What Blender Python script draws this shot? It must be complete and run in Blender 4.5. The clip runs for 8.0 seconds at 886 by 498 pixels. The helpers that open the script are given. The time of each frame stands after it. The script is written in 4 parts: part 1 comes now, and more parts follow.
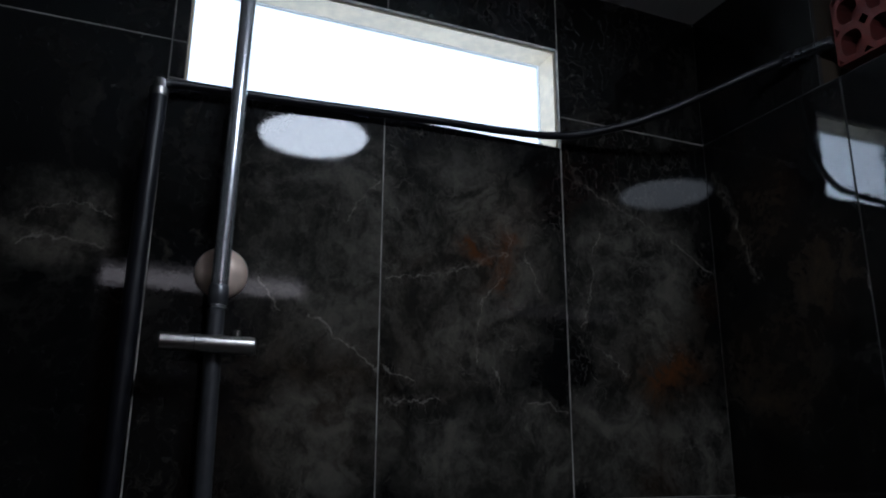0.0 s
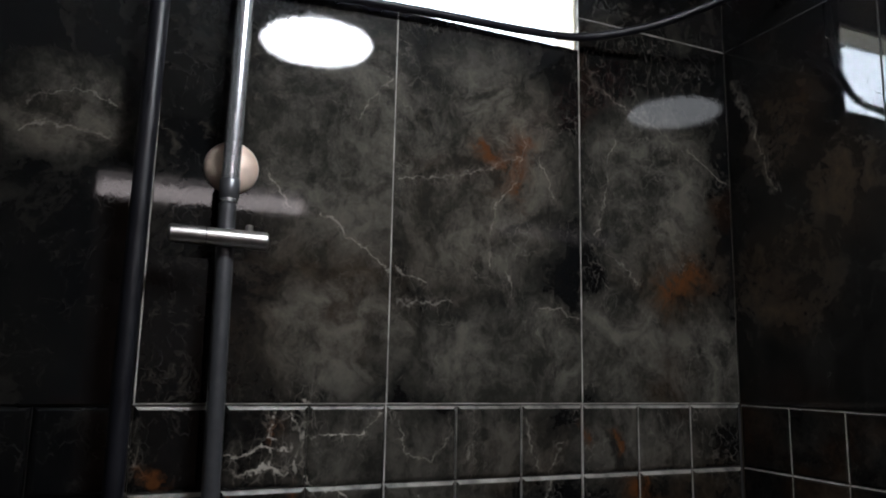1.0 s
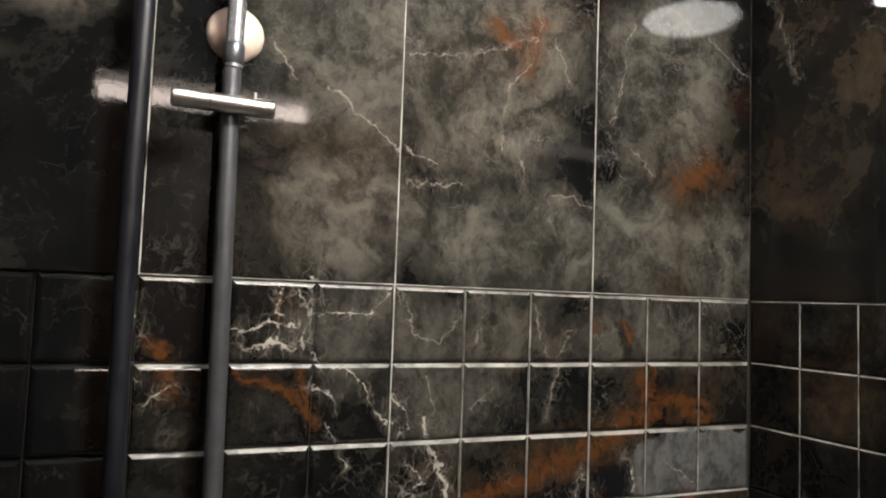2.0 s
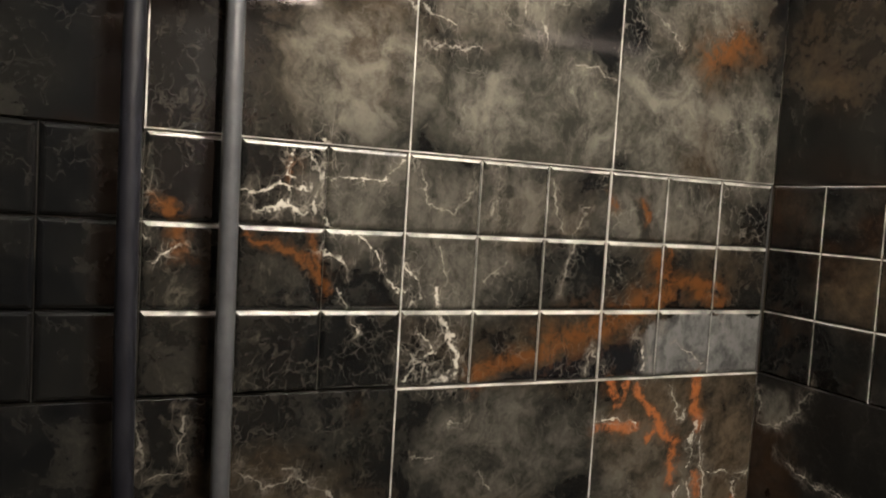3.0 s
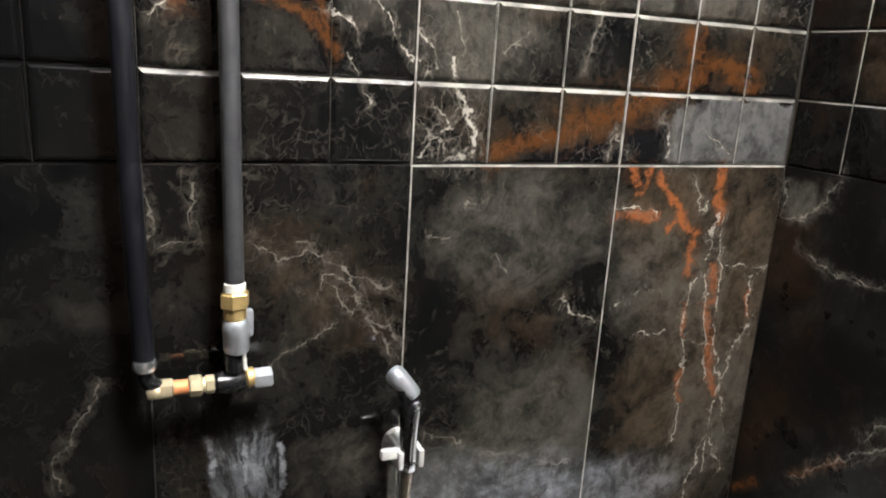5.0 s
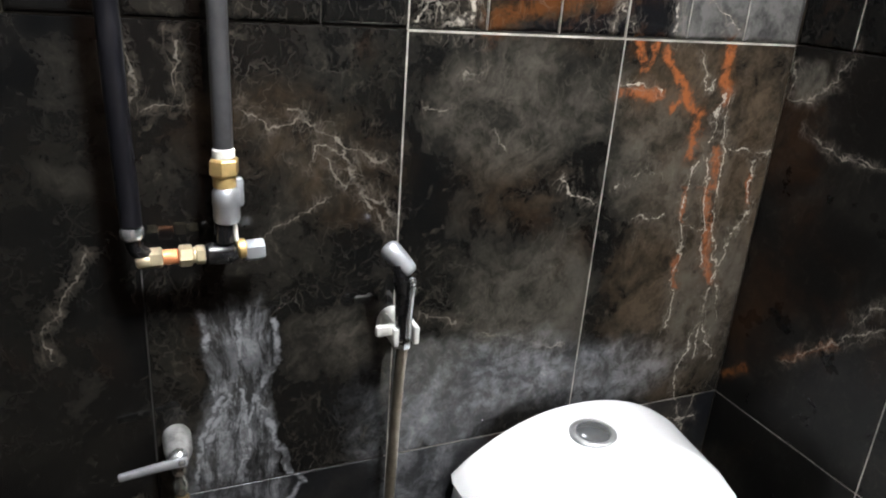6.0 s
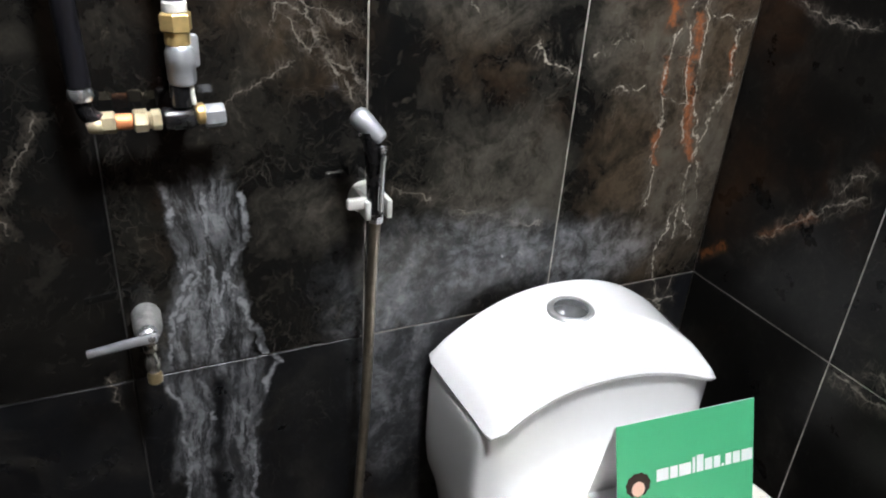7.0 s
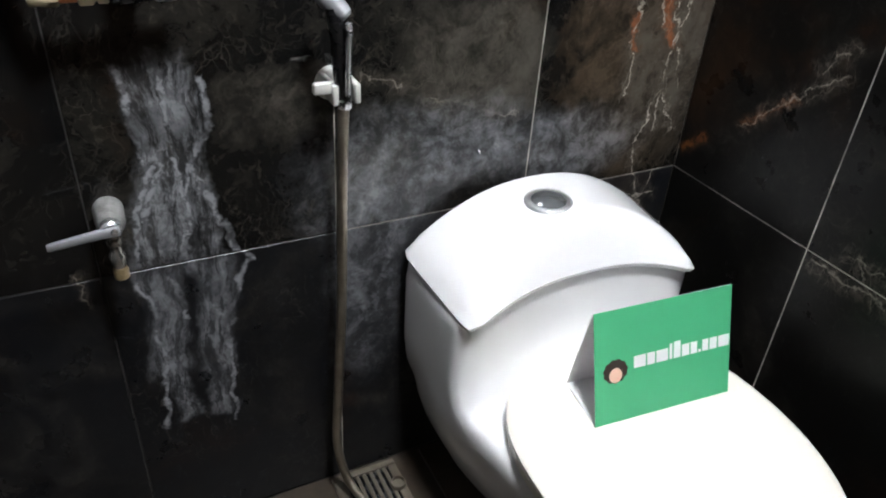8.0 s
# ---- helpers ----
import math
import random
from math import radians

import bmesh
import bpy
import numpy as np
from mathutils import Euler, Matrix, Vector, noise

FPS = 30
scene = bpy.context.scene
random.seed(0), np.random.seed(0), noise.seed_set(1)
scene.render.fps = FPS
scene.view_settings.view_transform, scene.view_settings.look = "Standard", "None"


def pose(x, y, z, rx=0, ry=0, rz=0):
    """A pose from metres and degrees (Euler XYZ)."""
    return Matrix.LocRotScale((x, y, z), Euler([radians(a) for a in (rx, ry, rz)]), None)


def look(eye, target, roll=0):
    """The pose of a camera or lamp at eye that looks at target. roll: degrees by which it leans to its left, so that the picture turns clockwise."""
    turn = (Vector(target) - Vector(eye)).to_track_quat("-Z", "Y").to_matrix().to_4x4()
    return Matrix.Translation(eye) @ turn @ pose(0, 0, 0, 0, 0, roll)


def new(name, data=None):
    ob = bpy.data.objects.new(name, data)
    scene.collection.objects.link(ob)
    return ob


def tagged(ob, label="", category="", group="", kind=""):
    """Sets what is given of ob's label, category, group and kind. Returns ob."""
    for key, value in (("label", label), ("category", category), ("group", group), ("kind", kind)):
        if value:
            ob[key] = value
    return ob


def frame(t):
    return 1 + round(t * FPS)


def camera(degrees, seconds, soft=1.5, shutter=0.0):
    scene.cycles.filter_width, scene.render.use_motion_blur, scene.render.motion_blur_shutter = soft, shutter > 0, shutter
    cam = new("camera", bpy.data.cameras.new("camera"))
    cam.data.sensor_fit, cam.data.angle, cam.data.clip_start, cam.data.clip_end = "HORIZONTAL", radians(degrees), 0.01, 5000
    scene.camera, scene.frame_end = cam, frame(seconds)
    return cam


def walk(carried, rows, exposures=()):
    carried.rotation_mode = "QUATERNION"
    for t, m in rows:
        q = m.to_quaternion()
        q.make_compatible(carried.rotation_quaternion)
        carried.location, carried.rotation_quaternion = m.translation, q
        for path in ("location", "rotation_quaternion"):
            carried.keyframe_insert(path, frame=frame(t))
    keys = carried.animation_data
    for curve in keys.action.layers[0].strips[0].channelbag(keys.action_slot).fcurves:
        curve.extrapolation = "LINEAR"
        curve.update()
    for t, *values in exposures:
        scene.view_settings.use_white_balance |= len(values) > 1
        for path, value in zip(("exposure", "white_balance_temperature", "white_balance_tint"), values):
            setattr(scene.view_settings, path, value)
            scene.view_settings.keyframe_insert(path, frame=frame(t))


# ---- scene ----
import itertools

cam = camera(62.6, 8.0, soft=2.0)
PATH = [
    (0, (-0.903, -0.941, 1.446), (-0.153, 0.84, 1.96), 0.3),
    (0.5, (-0.924, -0.915, 1.437), (-0.132, 0.873, 1.859), 0.3),
    (1, (-0.917, -0.905, 1.413), (-0.133, 0.906, 1.738), 1.1),
    (1.5, (-0.915, -0.89, 1.382), (-0.12, 0.928, 1.626), 1.3),
    (3, (-0.91, -0.842, 1.304), (-0.123, 0.992, 1.185), 3.5),
    (3.5, (-0.905, -0.838, 1.285), (-0.124, 0.989, 1.054), 3.7),
    (4, (-0.905, -0.823, 1.251), (-0.132, 0.988, 0.902), 3.6),
    (4.5, (-0.902, -0.82, 1.222), (-0.143, 0.983, 0.807), 3.2),
    (6, (-0.902, -0.806, 1.138), (-0.131, 0.896, 0.425), 4.3),
    (6.5, (-0.899, -0.803, 1.108), (-0.119, 0.849, 0.296), 4.3),
    (7, (-0.886, -0.809, 1.075), (-0.097, 0.785, 0.161), 4.1),
    (7.5, (-0.88, -0.813, 1.05), (-0.086, 0.735, 0.064), 3.7),
    (8, (-0.873, -0.816, 1.024), (-0.077, 0.662, -0.063), 3.9),
]
EXPOSURES = [(0, -2.6, 5300, 10), (0.5, -1.95, 5600, 10), (1, -0.95, 5900, 10), (1.5, 0.0, 6300, 10), (3, 1.2, 7350, 10), (4.5, 1.5, 6650, 10), (6, 1.5, 6300, 10), (8, 1.2, 6150, 10)]
walk(cam, [(t, look(eye, target, roll)) for t, eye, target, roll in PATH], EXPOSURES)

# ---- world, lamp and exposure ----
world = bpy.data.worlds.new("world")
scene.world = world
world.use_nodes = True
sky = world.node_tree.nodes.new("ShaderNodeTexSky")
sky.sky_type, sky.sun_disc = "NISHITA", False
sky.sun_elevation, sky.sun_rotation = radians(50), radians(20)
world.node_tree.links.new(sky.outputs[0], world.node_tree.nodes["Background"].inputs[0])
world.node_tree.nodes["Background"].inputs[1].default_value = 0.1
LAMP_GLOW, WINDOW_GLOW = 130.0, 75.0

# ---- measures of the room ----
ZB, ZT, JOINT = 1.0735, 1.366, 0.4915          # band of small tiles; low joint
CEIL, LEFT, REAR = 2.21, -1.36, -1.52
WIN = (-0.88, -0.30, 1.91, 2.088)


# ---- node helpers ----
class Nodes:
    def __init__(self, name):
        self.mat = bpy.data.materials.new(name)
        self.mat.use_nodes = True
        self.t = self.mat.node_tree
        self.b = self.t.nodes["Principled BSDF"]

    def put(self, socket, v):
        if isinstance(v, bpy.types.NodeSocket):
            self.t.links.new(v, socket)
        elif isinstance(v, (tuple, list)) and len(v) == 3 and socket.type == "RGBA":
            socket.default_value = (*v, 1)
        else:
            socket.default_value = v

    def math(self, op, a, b=0.0, clamp=False):
        n = self.t.nodes.new("ShaderNodeMath")
        n.operation, n.use_clamp = op, clamp
        self.put(n.inputs[0], a)
        self.put(n.inputs[1], b)
        return n.outputs[0]

    def madd(self, a, b, c):
        n = self.t.nodes.new("ShaderNodeMath")
        n.operation = "MULTIPLY_ADD"
        for socket, v in zip(n.inputs, (a, b, c)):
            self.put(socket, v)
        return n.outputs[0]

    def plan(self, v):
        n = self.t.nodes.new("ShaderNodeSeparateXYZ")
        self.put(n.inputs[0], v)
        return n.outputs[0], n.outputs[2]

    def vec(self, op, a, b=(0, 0, 0), out=0):
        n = self.t.nodes.new("ShaderNodeVectorMath")
        n.operation = op
        self.put(n.inputs[0], a)
        self.put(n.inputs[1], b)
        return n.outputs["Value"] if out else n.outputs["Vector"]

    def scaled(self, a, f):
        n = self.t.nodes.new("ShaderNodeVectorMath")
        n.operation = "SCALE"
        self.put(n.inputs[0], a)
        self.put(n.inputs["Scale"], f)
        return n.outputs["Vector"]

    def noise(self, v, scale, detail=4.0, rough=0.55, dist=0.0, colour=False):
        n = self.t.nodes.new("ShaderNodeTexNoise")
        self.put(n.inputs["Vector"], v)
        for k, x in (("Scale", scale), ("Detail", detail), ("Roughness", rough), ("Distortion", dist)):
            n.inputs[k].default_value = x
        return n.outputs["Color" if colour else "Fac"]

    def edge(self, v, scale):
        n = self.t.nodes.new("ShaderNodeTexVoronoi")
        n.feature = "DISTANCE_TO_EDGE"
        self.put(n.inputs["Vector"], v)
        n.inputs["Scale"].default_value = scale
        return n.outputs["Distance"]

    def ramp(self, f, a, b, lo=0.0, hi=1.0):
        n = self.t.nodes.new("ShaderNodeMapRange")
        n.interpolation_type = "SMOOTHSTEP"
        for i, x in enumerate((f, a, b, lo, hi)):
            self.put(n.inputs[i], x)
        return n.outputs[0]

    def mix(self, f, a, b):
        n = self.t.nodes.new("ShaderNodeMix")
        n.data_type = "RGBA"
        self.put(n.inputs[0], f)
        self.put(n.inputs[6], a)
        self.put(n.inputs[7], b)
        return n.outputs[2]

    def position(self):
        return self.t.nodes.new("ShaderNodeNewGeometry").outputs["Position"]

    def bump(self, h, strength, distance):
        n = self.t.nodes.new("ShaderNodeBump")
        n.inputs["Strength"].default_value, n.inputs["Distance"].default_value = strength, distance
        self.put(n.inputs["Height"], h)
        self.put(self.b.inputs["Normal"], n.outputs[0])

    def done(self, **kw):
        names = {"colour": "Base Color", "rough": "Roughness", "metal": "Metallic", "spec": "Specular IOR Level",
                 "coat": "Coat Weight", "trans": "Transmission Weight", "glow": "Emission Strength",
                 "glow_colour": "Emission Color", "ior": "IOR", "alpha": "Alpha"}
        for k, v in kw.items():
            self.put(self.b.inputs[names[k]], v)
        return self.mat


# ---- veins and stains of the marble, as (x0, z0, x1, z1, half width) on each wall ----
RUST_COLUMN = [
    (-0.121, 1.074, -0.12, 1.037, 0.010), (-0.12, 1.037, -0.116, 0.993, 0.009), (-0.281, 1.072, -0.264, 1.035, 0.008), (-0.247, 1.068, -0.257, 1.032, 0.006),
    (-0.291, 0.996, -0.227, 1.006, 0.009), (-0.231, 1.057, -0.197, 1.019, 0.006), (-0.197, 1.019, -0.179, 1.002, 0.007), (-0.179, 1.002, -0.207, 0.982, 0.006),
    (-0.187, 1.005, -0.154, 0.972, 0.010), (-0.154, 0.972, -0.155, 0.921, 0.010), (-0.109, 0.916, -0.104, 0.868, 0.009), (-0.113, 0.859, -0.096, 0.804, 0.008),
    (-0.096, 0.804, -0.082, 0.726, 0.010), (-0.083, 0.73, -0.067, 0.707, 0.010), (-0.151, 0.861, -0.149, 0.815, 0.006), (-0.149, 0.747, -0.134, 0.703, 0.006), (-0.03, 0.875, -0.024, 0.834, 0.005)]
PALE_COLUMN = [
    (-0.121, 0.999, -0.122, 0.966, 0.003), (-0.122, 0.966, -0.128, 0.929, 0.003), (-0.113, 1.002, -0.097, 0.922, 0.003), (-0.097, 0.922, -0.095, 0.871, 0.003),
    (-0.139, 0.902, -0.152, 0.828, 0.004), (-0.152, 0.828, -0.145, 0.753, 0.004), (-0.145, 0.753, -0.135, 0.667, 0.003), (-0.135, 0.667, -0.139, 0.63, 0.003),
    (-0.122, 0.904, -0.104, 0.805, 0.004), (-0.104, 0.805, -0.091, 0.727, 0.004), (-0.095, 0.871, -0.09, 0.804, 0.004), (-0.09, 0.804, -0.061, 0.724, 0.004),
    (-0.061, 0.724, -0.071, 0.629, 0.004), (-0.071, 0.629, -0.091, 0.57, 0.004), (-0.091, 0.57, -0.096, 0.514, 0.003), (-0.066, 0.643, -0.031, 0.56, 0.003)]
PALE_TWIGS = [
    (-0.059, 0.717, -0.034, 0.632, 0.002), (-0.066, 0.628, -0.067, 0.566, 0.003), (-0.088, 0.919, 0.003, 0.91, 0.003), (-0.032, 0.908, -0.022, 0.827, 0.003),
    (-0.022, 0.827, -0.039, 0.787, 0.003), (-0.039, 0.787, -0.059, 0.728, 0.003), (-0.245, 0.815, -0.186, 0.824, 0.002), (-0.204, 0.885, -0.238, 0.889, 0.002),
    (-0.238, 0.889, -0.277, 0.867, 0.002), (-0.176, 1.064, -0.152, 1.005, 0.002), (-0.152, 1.005, -0.136, 1.014, 0.002), (-0.15, 0.802, -0.096, 0.794, 0.002),
    (-0.293, 1.008, -0.228, 1.011, 0.003), (-0.372, 0.88, -0.308, 0.844, 0.003), (-0.095, 0.50, -0.05, 0.42, 0.003), (-0.04, 0.49, -0.08, 0.40, 0.003), (-0.10, 0.46, -0.03, 0.44, 0.003)]
PALE_SPRAY = [
    (-0.738, 0.984, -0.711, 0.966, 0.003), (-0.711, 0.966, -0.669, 0.941, 0.003), (-0.669, 0.941, -0.619, 0.921, 0.003), (-0.711, 0.91, -0.706, 0.938, 0.003),
    (-0.706, 0.938, -0.668, 0.932, 0.003), (-0.669, 0.937, -0.647, 0.882, 0.004), (-0.647, 0.882, -0.617, 0.829, 0.004), (-0.658, 0.893, -0.605, 0.849, 0.004),
    (-0.79, 0.993, -0.76, 0.957, 0.003), (-0.76, 0.957, -0.729, 0.975, 0.003), (-0.762, 0.832, -0.689, 0.882, 0.002), (-0.564, 0.708, -0.507, 0.687, 0.003),
    (-0.471, 0.668, -0.334, 0.629, 0.003), (-0.527, 1.017, -0.496, 1.036, 0.002), (-0.692, 0.923, -0.662, 0.888, 0.003), (-0.662, 0.888, -0.653, 0.902, 0.003), (-0.545, 0.978, -0.576, 0.983, 0.002), (-0.483, 0.958, -0.463, 0.931, 0.002)]
PALE_LEFT = [
    (-0.955, 0.823, -0.978, 0.779, 0.003), (-0.978, 0.779, -1.004, 0.735, 0.003), (-1.004, 0.735, -0.999, 0.706, 0.003), (-0.9, 1.058, -0.895, 0.991, 0.003),
    (-0.853, 1.054, -0.853, 1.009, 0.003), (-0.887, 0.983, -0.843, 0.988, 0.003), (-0.925, 0.50, -0.918, 0.455, 0.002)]
PALE_BAND_L = [
    (-0.711, 1.366, -0.704, 1.348, 0.007), (-0.704, 1.348, -0.707, 1.329, 0.007), (-0.707, 1.329, -0.716, 1.305, 0.006), (-0.716, 1.305, -0.715, 1.284, 0.006),
    (-0.738, 1.356, -0.749, 1.326, 0.004), (-0.749, 1.326, -0.738, 1.32, 0.004), (-0.724, 1.357, -0.711, 1.333, 0.003), (-0.795, 1.31, -0.727, 1.313, 0.004),
    (-0.793, 1.293, -0.728, 1.288, 0.004), (-0.748, 1.312, -0.746, 1.291, 0.003), (-0.702, 1.325, -0.632, 1.328, 0.003), (-0.632, 1.328, -0.603, 1.355, 0.003),
    (-0.703, 1.245, -0.677, 1.229, 0.004), (-0.699, 1.28, -0.648, 1.252, 0.003), (-0.648, 1.252, -0.601, 1.194, 0.003), (-0.686, 1.202, -0.658, 1.143, 0.002),
    (-0.906, 1.342, -0.898, 1.3, 0.003), (-0.909, 1.282, -0.897, 1.26, 0.003), (-0.889, 1.23, -0.86, 1.244, 0.003)]
RUST_BAND_L = [
    (-0.789, 1.259, -0.726, 1.234, 0.004), (-0.726, 1.234, -0.701, 1.206, 0.005), (-0.72, 1.263, -0.712, 1.235, 0.006), (-0.712, 1.235, -0.696, 1.202, 0.006),
    (-0.898, 1.3, -0.869, 1.281, 0.005), (-0.864, 1.27, -0.86, 1.24, 0.008), (-0.742, 1.34, -0.748, 1.321, 0.006)]
PALE_BAND_R = [
    (-0.601, 1.225, -0.576, 1.198, 0.004), (-0.576, 1.198, -0.592, 1.17, 0.004), (-0.552, 1.199, -0.543, 1.154, 0.006), (-0.543, 1.154, -0.523, 1.108, 0.007),
    (-0.523, 1.108, -0.523, 1.085, 0.007), (-0.6, 1.117, -0.569, 1.091, 0.005), (-0.569, 1.091, -0.526, 1.078, 0.005), (-0.591, 1.1, -0.553, 1.114, 0.004),
    (-0.553, 1.114, -0.573, 1.142, 0.004), (-0.593, 1.084, -0.547, 1.125, 0.004), (-0.547, 1.125, -0.53, 1.137, 0.004), (-0.562, 1.079, -0.52, 1.086, 0.005),
    (-0.324, 1.086, -0.312, 1.117, 0.003), (-0.312, 1.117, -0.287, 1.091, 0.003), (-0.23, 1.129, -0.217, 1.083, 0.006), (-0.165, 1.122, -0.111, 1.094, 0.002)]
PALE_BAND_TOP = [
    (-0.586, 1.344, -0.578, 1.307, 0.003), (-0.578, 1.307, -0.541, 1.293, 0.003), (-0.541, 1.293, -0.505, 1.345, 0.003), (-0.488, 1.363, -0.476, 1.325, 0.003),
    (-0.476, 1.325, -0.489, 1.296, 0.003), (-0.392, 1.349, -0.379, 1.286, 0.003), (-0.339, 1.306, -0.361, 1.245, 0.003), (-0.361, 1.245, -0.37, 1.191, 0.003),
    (-0.456, 1.241, -0.482, 1.212, 0.003), (-0.556, 1.254, -0.541, 1.204, 0.003)]
RUST_BAND_R = [
    (-0.371, 1.127, -0.323, 1.145, 0.022), (-0.323, 1.145, -0.235, 1.171, 0.022), (-0.235, 1.171, -0.19, 1.191, 0.020), (-0.495, 1.084, -0.377, 1.118, 0.012),
    (-0.213, 1.244, -0.19, 1.2, 0.014), (-0.177, 1.21, -0.093, 1.208, 0.010), (-0.244, 1.321, -0.235, 1.3, 0.006), (-0.307, 1.338, -0.29, 1.321, 0.005),
    (-0.193, 1.258, -0.185, 1.181, 0.005), (-0.125, 1.195, -0.093, 1.182, 0.012)]
PALE_UPPER = [
    (-0.392, 1.77, -0.4, 1.709, 0.003), (-0.4, 1.709, -0.437, 1.646, 0.003), (-0.437, 1.646, -0.453, 1.559, 0.003), (-0.372, 1.721, -0.348, 1.665, 0.003),
    (-0.689, 1.607, -0.627, 1.565, 0.004), (-0.627, 1.565, -0.603, 1.549, 0.004), (-0.599, 1.546, -0.546, 1.531, 0.004), (-0.422, 1.55, -0.417, 1.518, 0.003),
    (-0.252, 1.59, -0.195, 1.552, 0.003), (-0.371, 1.497, -0.298, 1.493, 0.003), (-0.272, 1.854, -0.186, 1.824, 0.003), (-0.186, 1.824, -0.095, 1.773, 0.003),
    (-0.095, 1.773, 0.0, 1.729, 0.003), (-0.235, 1.778, -0.273, 1.614, 0.003), (-0.762, 1.655, -0.732, 1.616, 0.003), (-0.585, 1.66, -0.495, 1.685, 0.003), (-0.495, 1.685, -0.40, 1.72, 0.003), (-0.59, 1.50, -0.51, 1.505, 0.003), (-0.604, 1.813, -0.649, 1.741, 0.003)]
PALE_UPPER_LEFT = [(-1.041, 1.703, -0.994, 1.732, 0.003), (-0.994, 1.732, -0.946, 1.722, 0.003), (-1.044, 1.67, -0.996, 1.689, 0.004), (-0.996, 1.689, -0.949, 1.674, 0.004)]
RUST_UPPER = [(-0.396, 1.739, -0.414, 1.673, 0.014), (-0.14, 1.538, -0.089, 1.565, 0.020), (-0.465, 1.732, -0.428, 1.705, 0.010)]
LIME_RIMS = [
    (-0.834, 0.741, -0.834, 0.673, 0.004), (-0.834, 0.673, -0.828, 0.616, 0.004), (-0.828, 0.616, -0.849, 0.553, 0.004), (-0.849, 0.553, -0.858, 0.503, 0.004),
    (-0.758, 0.723, -0.754, 0.668, 0.004), (-0.754, 0.668, -0.777, 0.623, 0.004), (-0.777, 0.623, -0.754, 0.55, 0.004), (-0.754, 0.55, -0.724, 0.479, 0.004),
    (-0.799, 0.736, -0.797, 0.69, 0.004), (-0.797, 0.69, -0.816, 0.63, 0.004), (-0.816, 0.63, -0.837, 0.559, 0.005), (-0.798, 0.635, -0.79, 0.575, 0.004)]
LIME_RIMS_LOW = [
    (-0.79, 0.575, -0.795, 0.506, 0.004), (-0.778, 0.623, -0.79, 0.575, 0.003), (-0.868, 0.502, -0.855, 0.42, 0.004), (-0.855, 0.42, -0.849, 0.34, 0.004),
    (-0.849, 0.34, -0.858, 0.225, 0.004), (-0.73, 0.477, -0.757, 0.391, 0.004), (-0.757, 0.391, -0.764, 0.199, 0.003), (-0.822, 0.482, -0.811, 0.407, 0.004), (-0.774, 0.415, -0.751, 0.379, 0.006)]
LIME_RUNS = [
    (-0.822, 0.735, -0.815, 0.624, 0.016), (-0.812, 0.624, -0.838, 0.512, 0.024), (-0.838, 0.512, -0.838, 0.338, 0.024), (-0.838, 0.338, -0.825, 0.24, 0.014),
    (-0.778, 0.725, -0.776, 0.630, 0.014), (-0.797, 0.73, -0.795, 0.60, 0.024), (-0.797, 0.60, -0.800, 0.49, 0.020), (-0.774, 0.630, -0.762, 0.500, 0.012), (-0.768, 0.468, -0.777, 0.316, 0.022), (-0.777, 0.316, -0.783, 0.23, 0.014)]
EAST_PALE = [
    (-0.101, 1.067, -0.085, 1.034, 0.004), (-0.085, 1.034, -0.046, 0.999, 0.004), (-0.051, 0.96, -0.102, 0.936, 0.003), (-0.102, 0.936, -0.154, 0.929, 0.003),
    (-0.115, 0.937, -0.186, 0.936, 0.003), (-0.116, 0.615, -0.145, 0.649, 0.003), (-0.145, 0.649, -0.203, 0.699, 0.004), (-0.203, 0.699, -0.25, 0.734, 0.004),
    (-0.207, 0.727, -0.242, 0.761, 0.004), (-0.009, 1.047, -0.008, 0.998, 0.003), (-0.008, 0.998, -0.048, 0.993, 0.003), (-0.299, 0.476, -0.352, 0.482, 0.005),
    (-0.352, 0.482, -0.406, 0.478, 0.005), (-0.338, 0.515, -0.389, 0.516, 0.004), (-0.357, 0.513, -0.388, 0.479, 0.003), (-0.02, 1.90, -0.10, 1.70, 0.003)]
EAST_RUST = [(-0.013, 0.536, -0.047, 0.569, 0.006), (-0.115, 0.619, -0.146, 0.648, 0.006), (-0.146, 0.648, -0.181, 0.679, 0.006)]
# soft patches as (x, z, half width, half height)
BROWN = [(-0.12, 0.84, 0.15, 0.30), (-0.227, 0.74, 0.05, 0.08), (-0.18, 0.66, 0.10, 0.10), (-0.36, 1.12, 0.24, 0.06), (-0.13, 1.24, 0.14, 0.08), (-0.445, 0.877, 0.10, 0.07), (-0.42, 1.30, 0.10, 0.05),
         (-0.43, 1.70, 0.10, 0.16), (-0.12, 1.56, 0.12, 0.10), (-0.70, 1.50, 0.14, 0.12), (-0.769, 0.965, 0.08, 0.06), (-0.66, 0.90, 0.08, 0.08), (-1.0, 1.69, 0.07, 0.04), (-0.50, 1.62, 0.10, 0.12), (-0.22, 1.03, 0.08, 0.06)]
